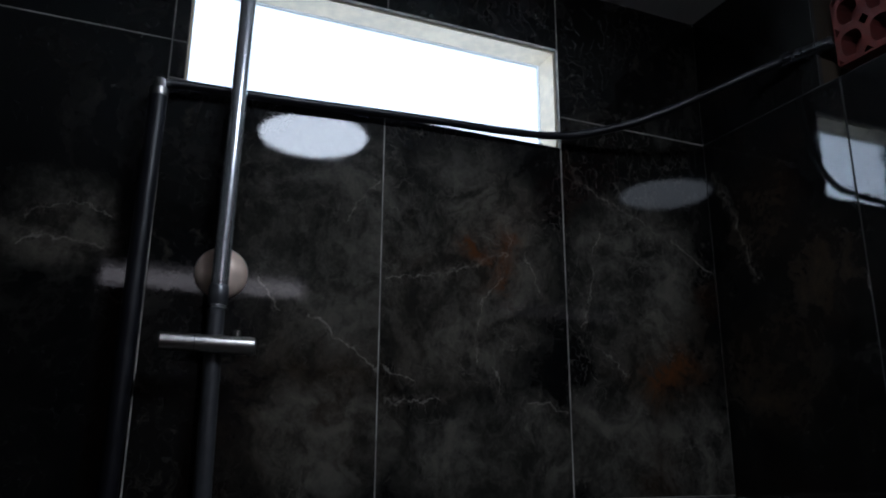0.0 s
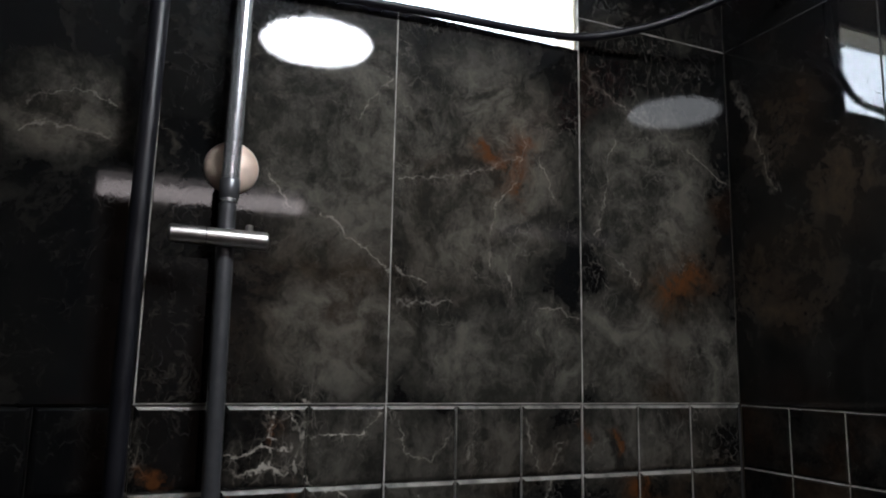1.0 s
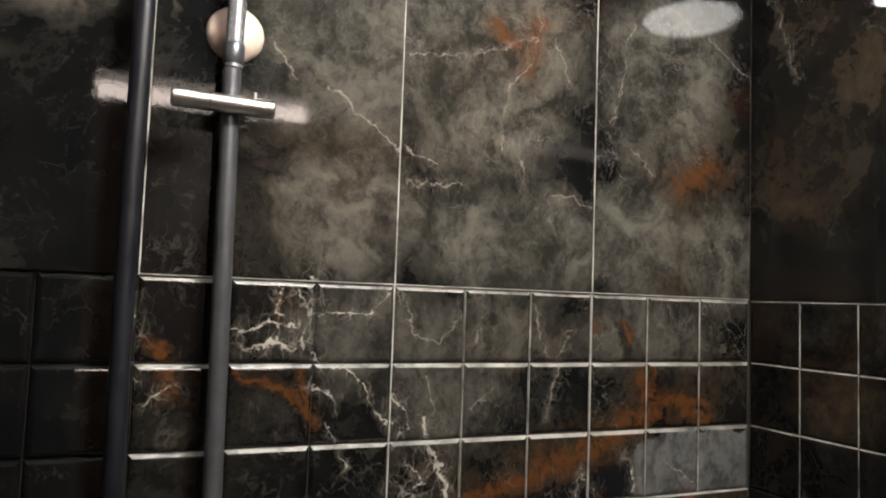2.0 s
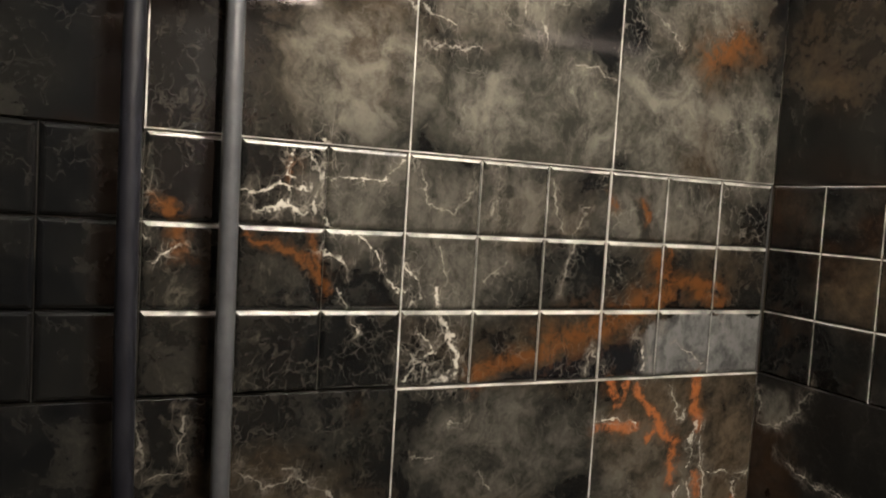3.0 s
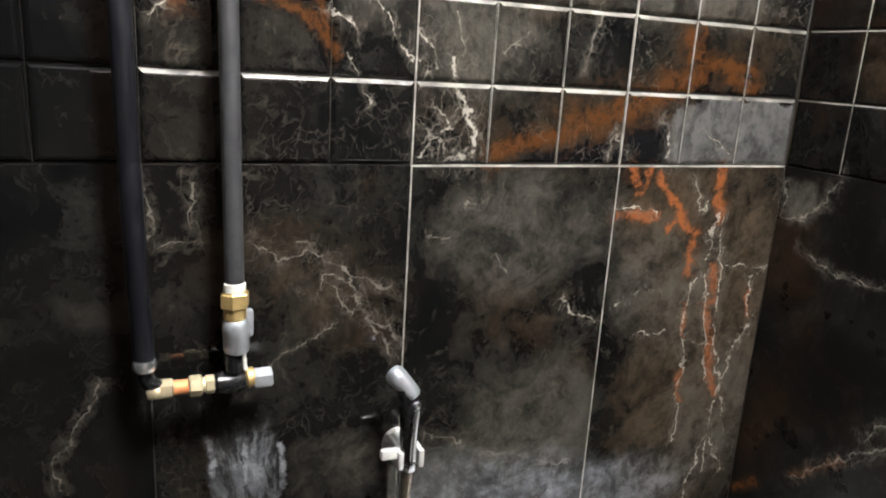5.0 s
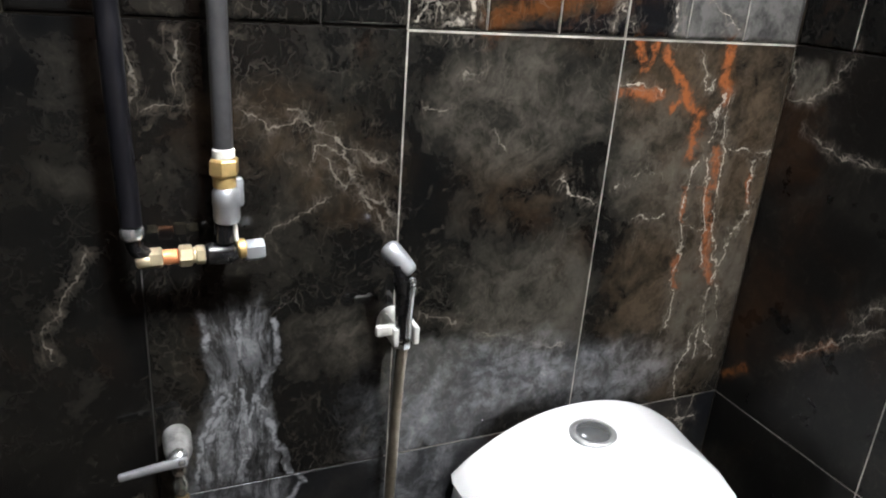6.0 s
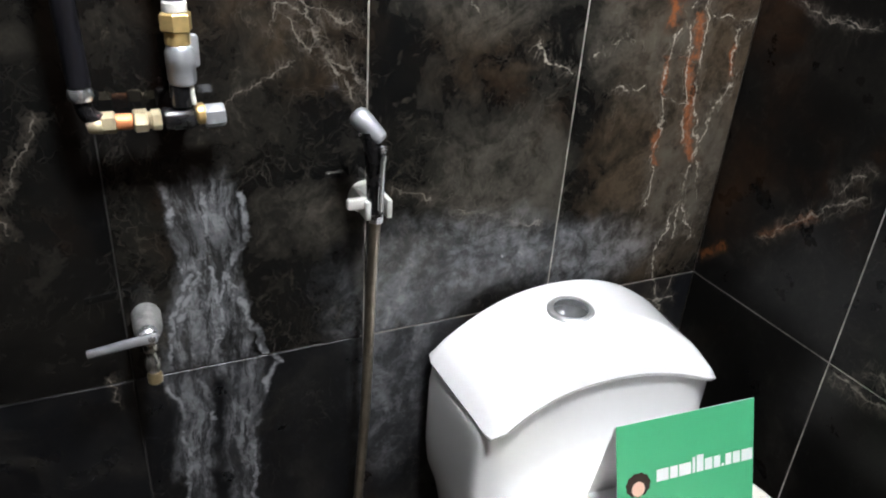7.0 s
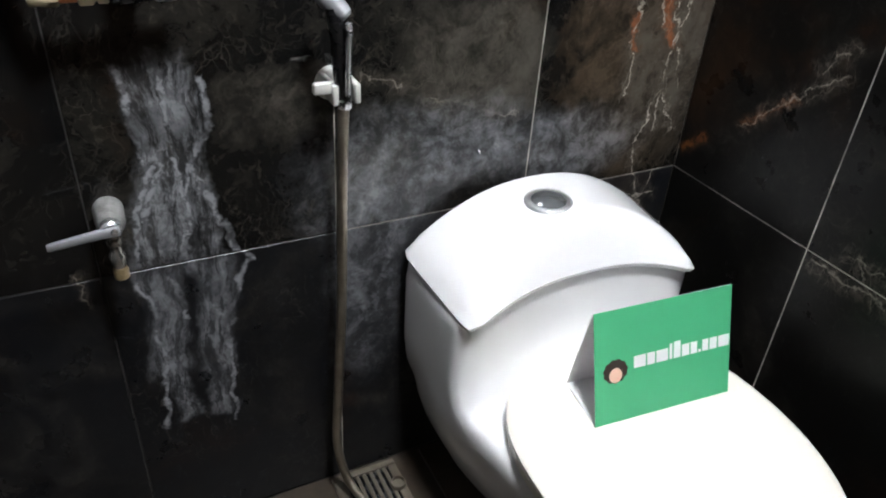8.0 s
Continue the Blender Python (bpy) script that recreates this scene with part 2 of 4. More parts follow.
GREY = [(-0.667, 1.449, 0.11, 0.09), (-0.225, 1.45, 0.10, 0.10), (-0.317, 0.99, 0.04, 0.06), (-0.17, 1.70, 0.14, 0.16), (-0.66, 1.72, 0.15, 0.18), (-0.47, 1.70, 0.16, 0.20), (-0.62, 1.30, 0.12, 0.07), (-0.42, 1.43, 0.16, 0.09),
        (-0.47, 1.31, 0.14, 0.05), (-0.45, 0.98, 0.13, 0.10), (-0.06, 0.68, 0.10, 0.14), (-0.18, 0.90, 0.12, 0.12), (-0.20, 1.31, 0.14, 0.07), (-0.06, 1.43, 0.10, 0.10), (-1.0, 1.71, 0.09, 0.07), (-0.668, 0.678, 0.09, 0.06), (-0.40, 0.70, 0.12, 0.10), (-0.52, 1.22, 0.10, 0.07)]
FILM = [(-0.456, 0.590, 0.20, 0.07), (-0.546, 0.524, 0.10, 0.10), (-0.24, 0.57, 0.15, 0.06), (-0.56, 0.40, 0.06, 0.18)]
EAST_BROWN = [(-0.11, 1.80, 0.07, 0.09), (-0.21, 1.69, 0.07, 0.09), (-0.10, 1.56, 0.10, 0.10), (-0.16, 1.22, 0.08, 0.06)]
EAST_GREY = [(-0.04, 1.02, 0.04, 0.04)]


def marble(name, span, reach, seed=0.0, side=False):
    """Dark polished marble tile with grey smoke, pale veins and rust; span in height, reach along the wall."""
    g = Nodes(name)
    here = g.position()
    if side:
        turn = g.t.nodes.new("ShaderNodeMapping")
        turn.inputs["Rotation"].default_value = (0, 0, radians(-90))
        g.put(turn.inputs["Vector"], here)
        here = turn.outputs[0]
    p = g.vec("ADD", here, (seed, seed * 1.7, seed * 0.6))
    half = (0.5, 0.5, 0.5)
    warp = g.vec("SUBTRACT", g.noise(p, 5.0, 5, 0.6, colour=True), half)
    fine = g.vec("SUBTRACT", g.noise(p, 28.0, 4, 0.6, colour=True), half)
    tiny = g.vec("SUBTRACT", g.noise(here, 80.0, 4, 0.6, colour=True), half)
    smoky = g.vec("ADD", g.vec("ADD", p, g.scaled(warp, 0.14)), g.scaled(fine, 0.02))
    grain = g.noise(here, 34.0, 8, 0.74, 0.5)
    speck = g.noise(g.vec("MULTIPLY", p, (1.0, 1.0, 0.6)), 120.0, 4, 0.7)
    tone = g.ramp(g.math("ADD", g.math("MULTIPLY", g.noise(smoky, 9.0, 10, 0.64, 1.1), 0.58), g.math("ADD", g.math("MULTIPLY", g.noise(smoky, 30.0, 8, 0.7, 0.4), 0.30), g.math("MULTIPLY", speck, 0.12))), 0.36, 0.68)
    # base darkened for side wall and lowest course, painting in the light's falloff
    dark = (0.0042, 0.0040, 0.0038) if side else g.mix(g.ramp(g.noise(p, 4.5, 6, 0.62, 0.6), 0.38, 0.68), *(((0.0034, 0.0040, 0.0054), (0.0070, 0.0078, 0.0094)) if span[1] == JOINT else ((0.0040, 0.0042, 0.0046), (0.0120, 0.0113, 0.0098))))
    cloud = g.math("MULTIPLY", g.ramp(g.noise(smoky, 6.0, 10, 0.66, 0.9), 0.47, 0.74), tone)
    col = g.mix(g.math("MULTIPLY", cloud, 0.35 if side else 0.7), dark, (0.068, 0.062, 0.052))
    rust = g.math("MULTIPLY", g.ramp(g.noise(g.vec("ADD", smoky, (5.3, 1.1, 2.9)), 4.2, 6, 0.65), 0.56, 0.74), 0.30)
    col = g.mix(rust, col, (0.050, 0.021, 0.007))
    # fine mottling, weaker on side and far-left stone to paint in their shade
    mottle = g.noise(g.vec("MULTIPLY", smoky, (1.0, 1.0, 0.7)), 42.0, 7, 0.78, 0.6)
    dimmed_stone = side or reach[1] < -0.8
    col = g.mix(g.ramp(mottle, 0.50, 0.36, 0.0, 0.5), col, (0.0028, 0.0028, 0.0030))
    col = g.mix(g.ramp(mottle, 0.54, 0.76, 0.0, 0.14 if dimmed_stone else 0.55), col, (0.050, 0.054, 0.062) if span[1] == JOINT else (0.105, 0.093, 0.074))
    low = span[1] <= JOINT or side and span[1] <= ZB
    rough = g.ramp(g.noise(p, 14.0, 5, 0.6), 0.3, 0.75, 0.27 if low else 0.02, 0.33 if low else 0.06)
    flat = g.vec("MULTIPLY", here, (1, 0, 1))
    soft = g.vec("ADD", flat, g.vec("MULTIPLY", g.vec("ADD", g.scaled(warp, 0.08), g.scaled(fine, 0.05)), (1, 0, 1)))
    bent = g.vec("ADD", g.vec("ADD", flat, g.vec("MULTIPLY", g.vec("ADD", g.scaled(warp, 0.030), g.scaled(fine, 0.040)), (1, 0, 1))), g.vec("MULTIPLY", g.scaled(tiny, 0.012), (1, 0, 1)))
    wavy = g.vec("ADD", flat, g.vec("MULTIPLY", g.vec("ADD", g.scaled(warp, 0.03), g.scaled(fine, 0.034)), (1, 0, 1)))

    veins_at, drips_at = g.plan(bent), g.plan(wavy)

    def near(xa, xb, za, zb, room):
        return reach[0] - room < xb and xa < reach[1] + room and span[0] - room < zb and za < span[1] + room

    def local(base, x, z, rx, rz, tilt):
        m = g.t.nodes.new("ShaderNodeMapping")
        m.vector_type = "TEXTURE"
        m.inputs["Location"].default_value = (x, 0, z)
        m.inputs["Rotation"].default_value = (0, tilt, 0)
        m.inputs["Scale"].default_value = (rx, 1, rz)
        g.put(m.inputs["Vector"], base)
        return m.outputs[0]

    def patches(spots):
        """Largest of several soft round masks."""
        out = None
        for x, z, rx, rz in spots:
            if near(x - rx, x + rx, z - rz, z + rz, 0.04):
                n = g.t.nodes.new("ShaderNodeTexGradient")
                n.gradient_type = "SPHERICAL"
                g.put(n.inputs[0], local(soft, x, z, rx * 1.2, rz * 1.2, 0))
                out = n.outputs["Fac"] if out is None else g.math("MAXIMUM", out, n.outputs["Fac"])
        return out

    def lines(*groups, base=None):
        """Distance to the nearest of several strokes, in units of their half widths."""
        out = None
        x, z = base or veins_at
        for xa, za, xb, zb, w in itertools.chain(*groups):
            if near(min(xa, xb), max(xa, xb), min(za, zb), max(za, zb), 0.035):
                h = math.hypot(xb - xa, zb - za) / 2
                c, d = (xb - xa) / (2 * h), (zb - za) / (2 * h)
                mx, mz = (xa + xb) / 2, (za + zb) / 2
                along = g.math("ABSOLUTE", g.madd(z, d / h, g.madd(x, c / h, -(mx * c + mz * d) / h)))
                across = g.math("ABSOLUTE", g.madd(z, c / w, g.madd(x, -d / w, (mx * d - mz * c) / w)))
                gap = g.math("MAXIMUM", across, g.madd(along, h / w, -h / w))
                out = gap if out is None else g.math("MINIMUM", out, gap)
        return out

    crack = g.vec("ADD", g.vec("MULTIPLY", p, (1.5, 1.5, 0.75)), g.vec("ADD", g.scaled(warp, 0.07), g.vec("ADD", g.scaled(fine, 0.02), g.scaled(tiny, 0.008))))
    net = g.math("MAXIMUM", g.ramp(g.edge(crack, 22.0), 0.0, 0.030, 1.0, 0.0), g.math("MULTIPLY", g.ramp(g.edge(g.vec("ADD", crack, (3.3, 1.2, 0.4)), 48.0), 0.0, 0.055, 1.0, 0.0), 0.6))
    broken = g.ramp(g.noise(here, 60.0, 4, 0.65), 0.38, 0.60)
    faint = g.ramp(g.noise(here, 13.0, 4, 0.6), 0.34, 0.56, 0.2, 1.0)
    # brown washes
    wash = patches(EAST_BROWN if side else BROWN)
    if wash is not None:
        col = g.mix(g.math("MULTIPLY", g.ramp(wash, 0.0, 0.6), g.ramp(g.math("ADD", g.math("MULTIPLY", grain, 0.5), g.math("MULTIPLY", tone, 0.3)), 0.22, 0.74, 0.05, 0.75)), col, (0.058, 0.040, 0.025))
    tan = None if side else patches([(-0.10, 0.80, 0.15, 0.32), (-0.16, 0.98, 0.12, 0.10)])
    if tan is not None:
        col = g.mix(g.math("MULTIPLY", g.ramp(tan, 0.0, 0.5), g.ramp(g.math("ADD", g.math("MULTIPLY", grain, 0.6), g.math("MULTIPLY", tone, 0.3)), 0.22, 0.70, 0.10, 0.9)), col, (0.092, 0.068, 0.046))
    # grey clouds with ragged edges; paler in upper tiles, painting in lamp and window glow
    grey = patches(EAST_GREY if side else GREY)
    if grey is not None:
        bright = (0.122, 0.112, 0.092) if span[0] == ZT else (0.086, 0.078, 0.065)
        col = g.mix(g.math("MULTIPLY", g.ramp(grey, 0.02, 0.55), g.ramp(g.math("ADD", g.math("MULTIPLY", tone, 0.7), g.math("MULTIPLY", grain, 0.4)), 0.15, 0.95, 0.10, 0.9)), col, bright)
    # a pale fault with a dark wedge over it, across the lowest row of small tiles
    if span[0] == ZB and not side and reach[1] > -0.55:
        x, z = veins_at
        over = g.math("SUBTRACT", z, g.math("ADD", g.math("MULTIPLY", x, 0.275), 1.203))
        under = g.math("MULTIPLY", g.ramp(over, -0.003, 0.003, 1.0, 0.0), g.math("MULTIPLY", g.ramp(z, 1.166, 1.170, 1.0, 0.0), g.ramp(x, -0.52, -0.40)))
        col = g.mix(g.math("MULTIPLY", under, 0.9), col, (0.006, 0.0065, 0.008))
        col = g.mix(g.math("MULTIPLY", g.math("MULTIPLY", under, g.ramp(x, -0.235, -0.205)), g.ramp(g.math("ADD", tone, grain), 0.3, 1.2, 0.15, 0.95)), col, (0.120, 0.118, 0.113))
    # rust
    red = lines(EAST_RUST) if side else lines(RUST_COLUMN, RUST_BAND_L, RUST_BAND_R, RUST_UPPER)
    if red is not None:
        col = g.mix(g.math("MULTIPLY", g.ramp(red, 0.3, 2.6, 1.0, 0.0), g.ramp(grain, 0.40, 0.64, 0.0, 0.6)), col, (0.075, 0.030, 0.010))
        fleck = g.math("ADD", grain, g.math("ADD", g.math("MULTIPLY", net, 0.16), g.math("MULTIPLY", broken, 0.10)))
        col = g.mix(g.math("MULTIPLY", g.ramp(red, 0.20, 1.15, 1.0, 0.0), g.ramp(fleck, 0.40, 0.64, 0.08, 0.9)), col, (0.088, 0.033, 0.011) if span[0] != JOINT or side else (0.27, 0.085, 0.028))
    # dense hair-thin veining
    split = g.vec("ADD", g.vec("MULTIPLY", p, (1.4, 1.4, 0.8)), g.vec("ADD", g.scaled(warp, 0.16), g.scaled(fine, 0.020)))
    where = g.ramp(g.noise(p, 8.0, 4, 0.6), 0.44, 0.60)
    hair = g.math("MAXIMUM", g.ramp(g.edge(split, 15.0), 0.0, 0.016, 1.0, 0.0), g.math("MULTIPLY", g.ramp(g.edge(split, 37.0), 0.0, 0.035, 1.0, 0.0), 0.7))
    col = g.mix(g.math("MULTIPLY", g.math("MULTIPLY", hair, where), g.math("MULTIPLY", broken, 0.05 if dimmed_stone else 0.34 if span[0] >= ZB and reach[0] > -0.65 else 0.17)), col, (0.22, 0.20, 0.17))
    # pale veins
    loud, quiet = (PALE_COLUMN, PALE_TWIGS, PALE_BAND_L, PALE_BAND_R), (PALE_SPRAY, PALE_LEFT, PALE_BAND_TOP, PALE_UPPER, PALE_UPPER_LEFT)
    if side:
        bold, weak = None, lines(EAST_PALE)
    else:
        bold, weak = lines(*loud), lines(*quiet)
    for pale, strong in ((bold, 0.95), (weak, 0.34)):
        if pale is None:
            continue
        col = g.mix(g.math("MULTIPLY", g.ramp(pale, 0.3, 5.0, 1.0, 0.0), g.ramp(g.math("ADD", grain, g.math("MULTIPLY", net, 0.10)), 0.42, 0.66, 0.0, 0.5)), col, (0.095, 0.082, 0.067))
        col = g.mix(g.math("MULTIPLY", g.math("MULTIPLY", g.ramp(pale, 0.4, 5.5, 1.0, 0.0), net), g.math("MULTIPLY", broken, 0.5 * strong)), col, (0.26, 0.235, 0.20))
        col = g.mix(g.math("MULTIPLY", g.ramp(pale, 0.10, 0.60, 1.0, 0.0), g.math("MULTIPLY", g.ramp(broken, 0.0, 0.8, 0.10, strong), faint)), col, (0.42, 0.385, 0.33))
    # lime left by dripping water
    if not side and span[0] < 0.6:
        stretched = g.vec("MULTIPLY", g.vec("ADD", here, g.scaled(warp, 0.06)), (85, 85, 15))
        streak = g.ramp(g.noise(stretched, 1.0, 8, 0.74, 0.3), 0.36, 0.64)
        lime = None
        run, rim, haze = lines(LIME_RUNS, base=drips_at), lines(LIME_RIMS, LIME_RIMS_LOW, base=drips_at), patches(FILM)
        if run is not None:
            lime = g.math("MULTIPLY", g.ramp(run, 0.35, 1.5, 1.0, 0.0), g.math("MULTIPLY", g.ramp(streak, 0.0, 1.0, 0.12, 0.9), g.math("MULTIPLY", g.ramp(grain, 0.32, 0.64, 0.35, 0.8), g.ramp(faint, 0.0, 1.0, 0.5, 1.0))))
        if rim is not None:
            edge = g.math("MULTIPLY", g.ramp(rim, 0.1, 1.5, 1.0, 0.0), g.math("MULTIPLY", g.ramp(broken, 0.0, 0.8, 0.35, 0.85), faint))
            lime = edge if lime is None else g.math("MAXIMUM", lime, edge)
        if haze is not None:
            film = g.math("MULTIPLY", g.ramp(haze, 0.0, 0.55), g.ramp(g.math("ADD", g.math("MULTIPLY", grain, 0.6), g.math("MULTIPLY", tone, 0.25)), 0.28, 0.62, 0.06, 0.6))
            lime = film if lime is None else g.math("MAXIMUM", lime, film)
        if lime is not None:
            col = g.mix(lime, col, (0.29, 0.30, 0.32))
            rough = g.math("MAXIMUM", rough, g.math("MULTIPLY", lime, 0.55))
    g.bump(g.noise(here, 90.0, 4, 0.6), 0.022, 0.002)
    return g.done(colour=col, rough=rough, spec=0.12 if side and span[0] < 1.2 else 0.34)


def plain(name, colour, rough=0.5, metal=0.0, vary=0.15, scale=30.0, bump=0.0, **kw):
    """A surface of one paint or metal, with grain and uneven gloss."""
    g = Nodes(name)
    p = g.position()
    n = g.noise(p, scale, 6, 0.65)
    big = g.noise(p, scale / 7, 3, 0.5)
    f = g.math("ADD", g.math("MULTIPLY", n, 0.6), g.math("MULTIPLY", big, 0.4))
    lo = tuple(c * (1 - vary) for c in colour)
    hi = tuple(min(1, c * (1 + vary)) for c in colour)
    if bump:
        g.bump(n, bump, 0.002)
    return g.done(colour=g.mix(g.ramp(f, 0.35, 0.65), lo, hi), rough=g.ramp(n, 0.3, 0.7, rough * (0.95 if metal > 0.4 else 0.8), min(1, rough * (1.06 if metal > 0.4 else 1.25))), metal=metal, **kw)


COLS = [LEFT, -1.2, -0.9, -0.6, -0.3, 0.0006]
ROWS = {"low": (0, JOINT), "middle": (JOINT, ZB), "band": (ZB, ZT), "upper": (ZT, CEIL)}
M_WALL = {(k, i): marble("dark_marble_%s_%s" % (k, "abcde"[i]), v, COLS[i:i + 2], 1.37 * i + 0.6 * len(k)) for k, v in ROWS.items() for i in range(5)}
# side wall copies of the marble, with shade put into their colour
M_EAST = {k: marble("dimmed_marble_side_" + k, v, (REAR, 0), 4.2, True) for k, v in ROWS.items()}
M_SIDE = marble("dark_marble_rear", (-2, -1), (-9, -8), 6.1)
M_GROUT = plain("pale_grout", (0.33, 0.31, 0.275), 0.8, vary=0.6, scale=24, bump=0.3)
M_DIRTY = plain("dirty_grout", (0.020, 0.019, 0.018), 0.8, vary=0.7, scale=16, bump=0.3)
# pale colour on tile edges paints in the highlight the lamp leaves there
M_LEDGE = plain("highlit_tile_edge", (0.20, 0.19, 0.168), 0.40, vary=0.85, scale=26, bump=0.2)
M_DARK_GROUT = plain("dark_groove", (0.06, 0.054, 0.045), 0.6, vary=0.6, scale=30)
M_CEIL = plain("white_ceiling_paint", (0.74, 0.74, 0.72), 0.7, vary=0.05, scale=12, bump=0.1)
M_PLASTER = plain("cream_plaster", (0.66, 0.58, 0.44), 0.8, vary=0.14, scale=50, bump=0.4)
M_MORTAR = plain("brown_mortar", (0.045, 0.032, 0.018), 0.9, vary=0.35, scale=50, bump=0.6)
M_BRICK = plain("red_clay", (0.085, 0.013, 0.009), 0.85, vary=0.3, scale=60, bump=0.5)
M_FLOOR = plain("grey_brown_floor_tile", (0.040, 0.031, 0.022), 0.35, vary=0.35, scale=22, bump=0.15)
M_CHROME = plain("chrome", (0.66, 0.67, 0.69), 0.24, 0.85, vary=0.08, scale=80)
M_STEEL = plain("brushed_steel", (0.50, 0.485, 0.46), 0.32, 1.0, vary=0.15, scale=120, bump=0.05)
M_HOSE = plain("dull_steel_hose", (0.30, 0.265, 0.215), 0.36, 0.9, vary=0.2, scale=60)
M_SCALED = plain("spotted_chrome", (0.42, 0.41, 0.38), 0.22, 0.9, vary=0.55, scale=110)
M_OLD_BRASS = plain("tarnished_brass", (0.26, 0.20, 0.11), 0.45, 0.6, vary=0.3, scale=90)
M_CLIP = plain("pale_satin_chrome", (0.78, 0.78, 0.75), 0.34, 0.35, vary=0.08, scale=60)
M_DRAIN = plain("dull_scaled_metal", (0.12, 0.104, 0.080), 0.55, 0.35, vary=0.3, scale=60, bump=0.2)
M_DOME = plain("dark_polished_chrome", (0.24, 0.25, 0.26), 0.16, 0.7, vary=0.06, scale=50)
M_BUTTON = plain("grey_chromed_plastic", (0.55, 0.56, 0.57), 0.38, 0.75, vary=0.1, scale=60)
M_FLANGE = plain("warm_brushed_metal", (0.95, 0.74, 0.60), 0.42, 0.25, vary=0.08, scale=90)
M_LIMED = plain("limed_metal", (0.19, 0.19, 0.188), 0.6, 0.3, vary=0.5, scale=90, bump=0.4)
M_DULL = plain("dull_chromed_metal", (0.45, 0.47, 0.50), 0.40, 0.6, vary=0.12, scale=60)
M_SATIN = plain("satin_grey_tube", (0.15, 0.152, 0.16), 0.34, 0.7, vary=0.12, scale=60)
M_BRASS = plain("yellow_brass", (0.72, 0.52, 0.22), 0.38, 0.6, vary=0.14, scale=90)
M_PALE_BRASS = plain("nickel_brass", (0.62, 0.54, 0.36), 0.40, 0.6, vary=0.16, scale=90)
M_COPPER = plain("copper_sleeve", (0.85, 0.33, 0.14), 0.4, 0.4, vary=0.1, scale=90)
M_PTFE = plain("white_sealing_tape", (0.80, 0.79, 0.74), 0.6, vary=0.08, scale=140, bump=0.3)
M_PIPE = plain("black_rubber_pipe", (0.008, 0.008, 0.011), 0.38, vary=0.25, scale=40)
M_BLACK = plain("black_plastic", (0.010, 0.010, 0.011), 0.25, vary=0.2, scale=50)
M_CERAMIC = plain("white_glazed_ceramic", (0.80, 0.81, 0.83), 0.08, vary=0.015, scale=9, coat=0.4)
M_SEAT = plain("ivory_plastic_seat", (0.80, 0.785, 0.71), 0.22, vary=0.02, scale=8)
M_GREEN = plain("green_card", (0.075, 0.42, 0.20), 0.5, vary=0.05, scale=20)
M_PAPER = plain("white_paper", (0.80, 0.80, 0.82), 0.7, vary=0.03, scale=30)
M_INK = plain("dark_brown_ink", (0.03, 0.016, 0.012), 0.6, vary=0.2)
M_PEACH = plain("peach_ink", (0.80, 0.50, 0.40), 0.6, vary=0.05)
M_DOOR = plain("brown_door", (0.075, 0.045, 0.030), 0.4, vary=0.3, scale=16)
M_FRAME = plain("white_window_frame", (0.78, 0.78, 0.76), 0.4, vary=0.04)


def glowing(name, colour, strength):
    g = Nodes(name)
    return g.done(colour=(0.8, 0.8, 0.8), glow_colour=colour, glow=strength, rough=0.6)


M_DIFFUSER = glowing("lamp_diffuser", (1.0, 0.985, 0.96), LAMP_GLOW)
M_DAY = glowing("daylight", (0.90, 0.95, 1.0), WINDOW_GLOW)
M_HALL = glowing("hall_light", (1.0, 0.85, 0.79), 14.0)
glass = Nodes("window_glass")
M_GLASS = glass.done(colour=(0.95, 0.97, 0.97), rough=0.02, trans=1.0, ior=1.45)


# ---- mesh helpers ----
def part(name, bm, material, parent=None, label="", smooth=True, crease=38):
    me = bpy.data.meshes.new(name)
    bmesh.ops.recalc_face_normals(bm, faces=bm.faces)
    bm.to_mesh(me)
    bm.free()
    me.materials.append(material)
    if smooth:
        for f in me.polygons:
            f.use_smooth = True
        me.set_sharp_from_angle(angle=radians(crease))
    ob = new(name, me)
    if parent:
        ob.parent = parent
        if parent.type == "EMPTY":
            ob.matrix_parent_inverse = Matrix.Translation(parent.location).inverted()
    if label:
        tagged(ob, label)
    return ob


def thing(name, at, label, category, group="", kind=""):
    ob = new(name)
    ob.location, ob.empty_display_size = at, 0.05
    return tagged(ob, label, category, group, kind)


def box(bm, lo, hi, bevel=0.0, seg=2):
    m = Matrix.Translation([(a + b) / 2 for a, b in zip(lo, hi)]) @ Matrix.Diagonal([b - a for a, b in zip(lo, hi)] + [1])
    vs = bmesh.ops.create_cube(bm, size=1, matrix=m)["verts"]
    if bevel:
        es = list({e for v in vs for e in v.link_edges})
        bmesh.ops.bevel(bm, geom=es, offset=bevel, segments=seg, affect="EDGES", profile=0.5)
    return bm


def boxes(*sides, bevel=0.0):
    bm = bmesh.new()
    for lo, hi in sides:
        box(bm, lo, hi, bevel)
    return bm


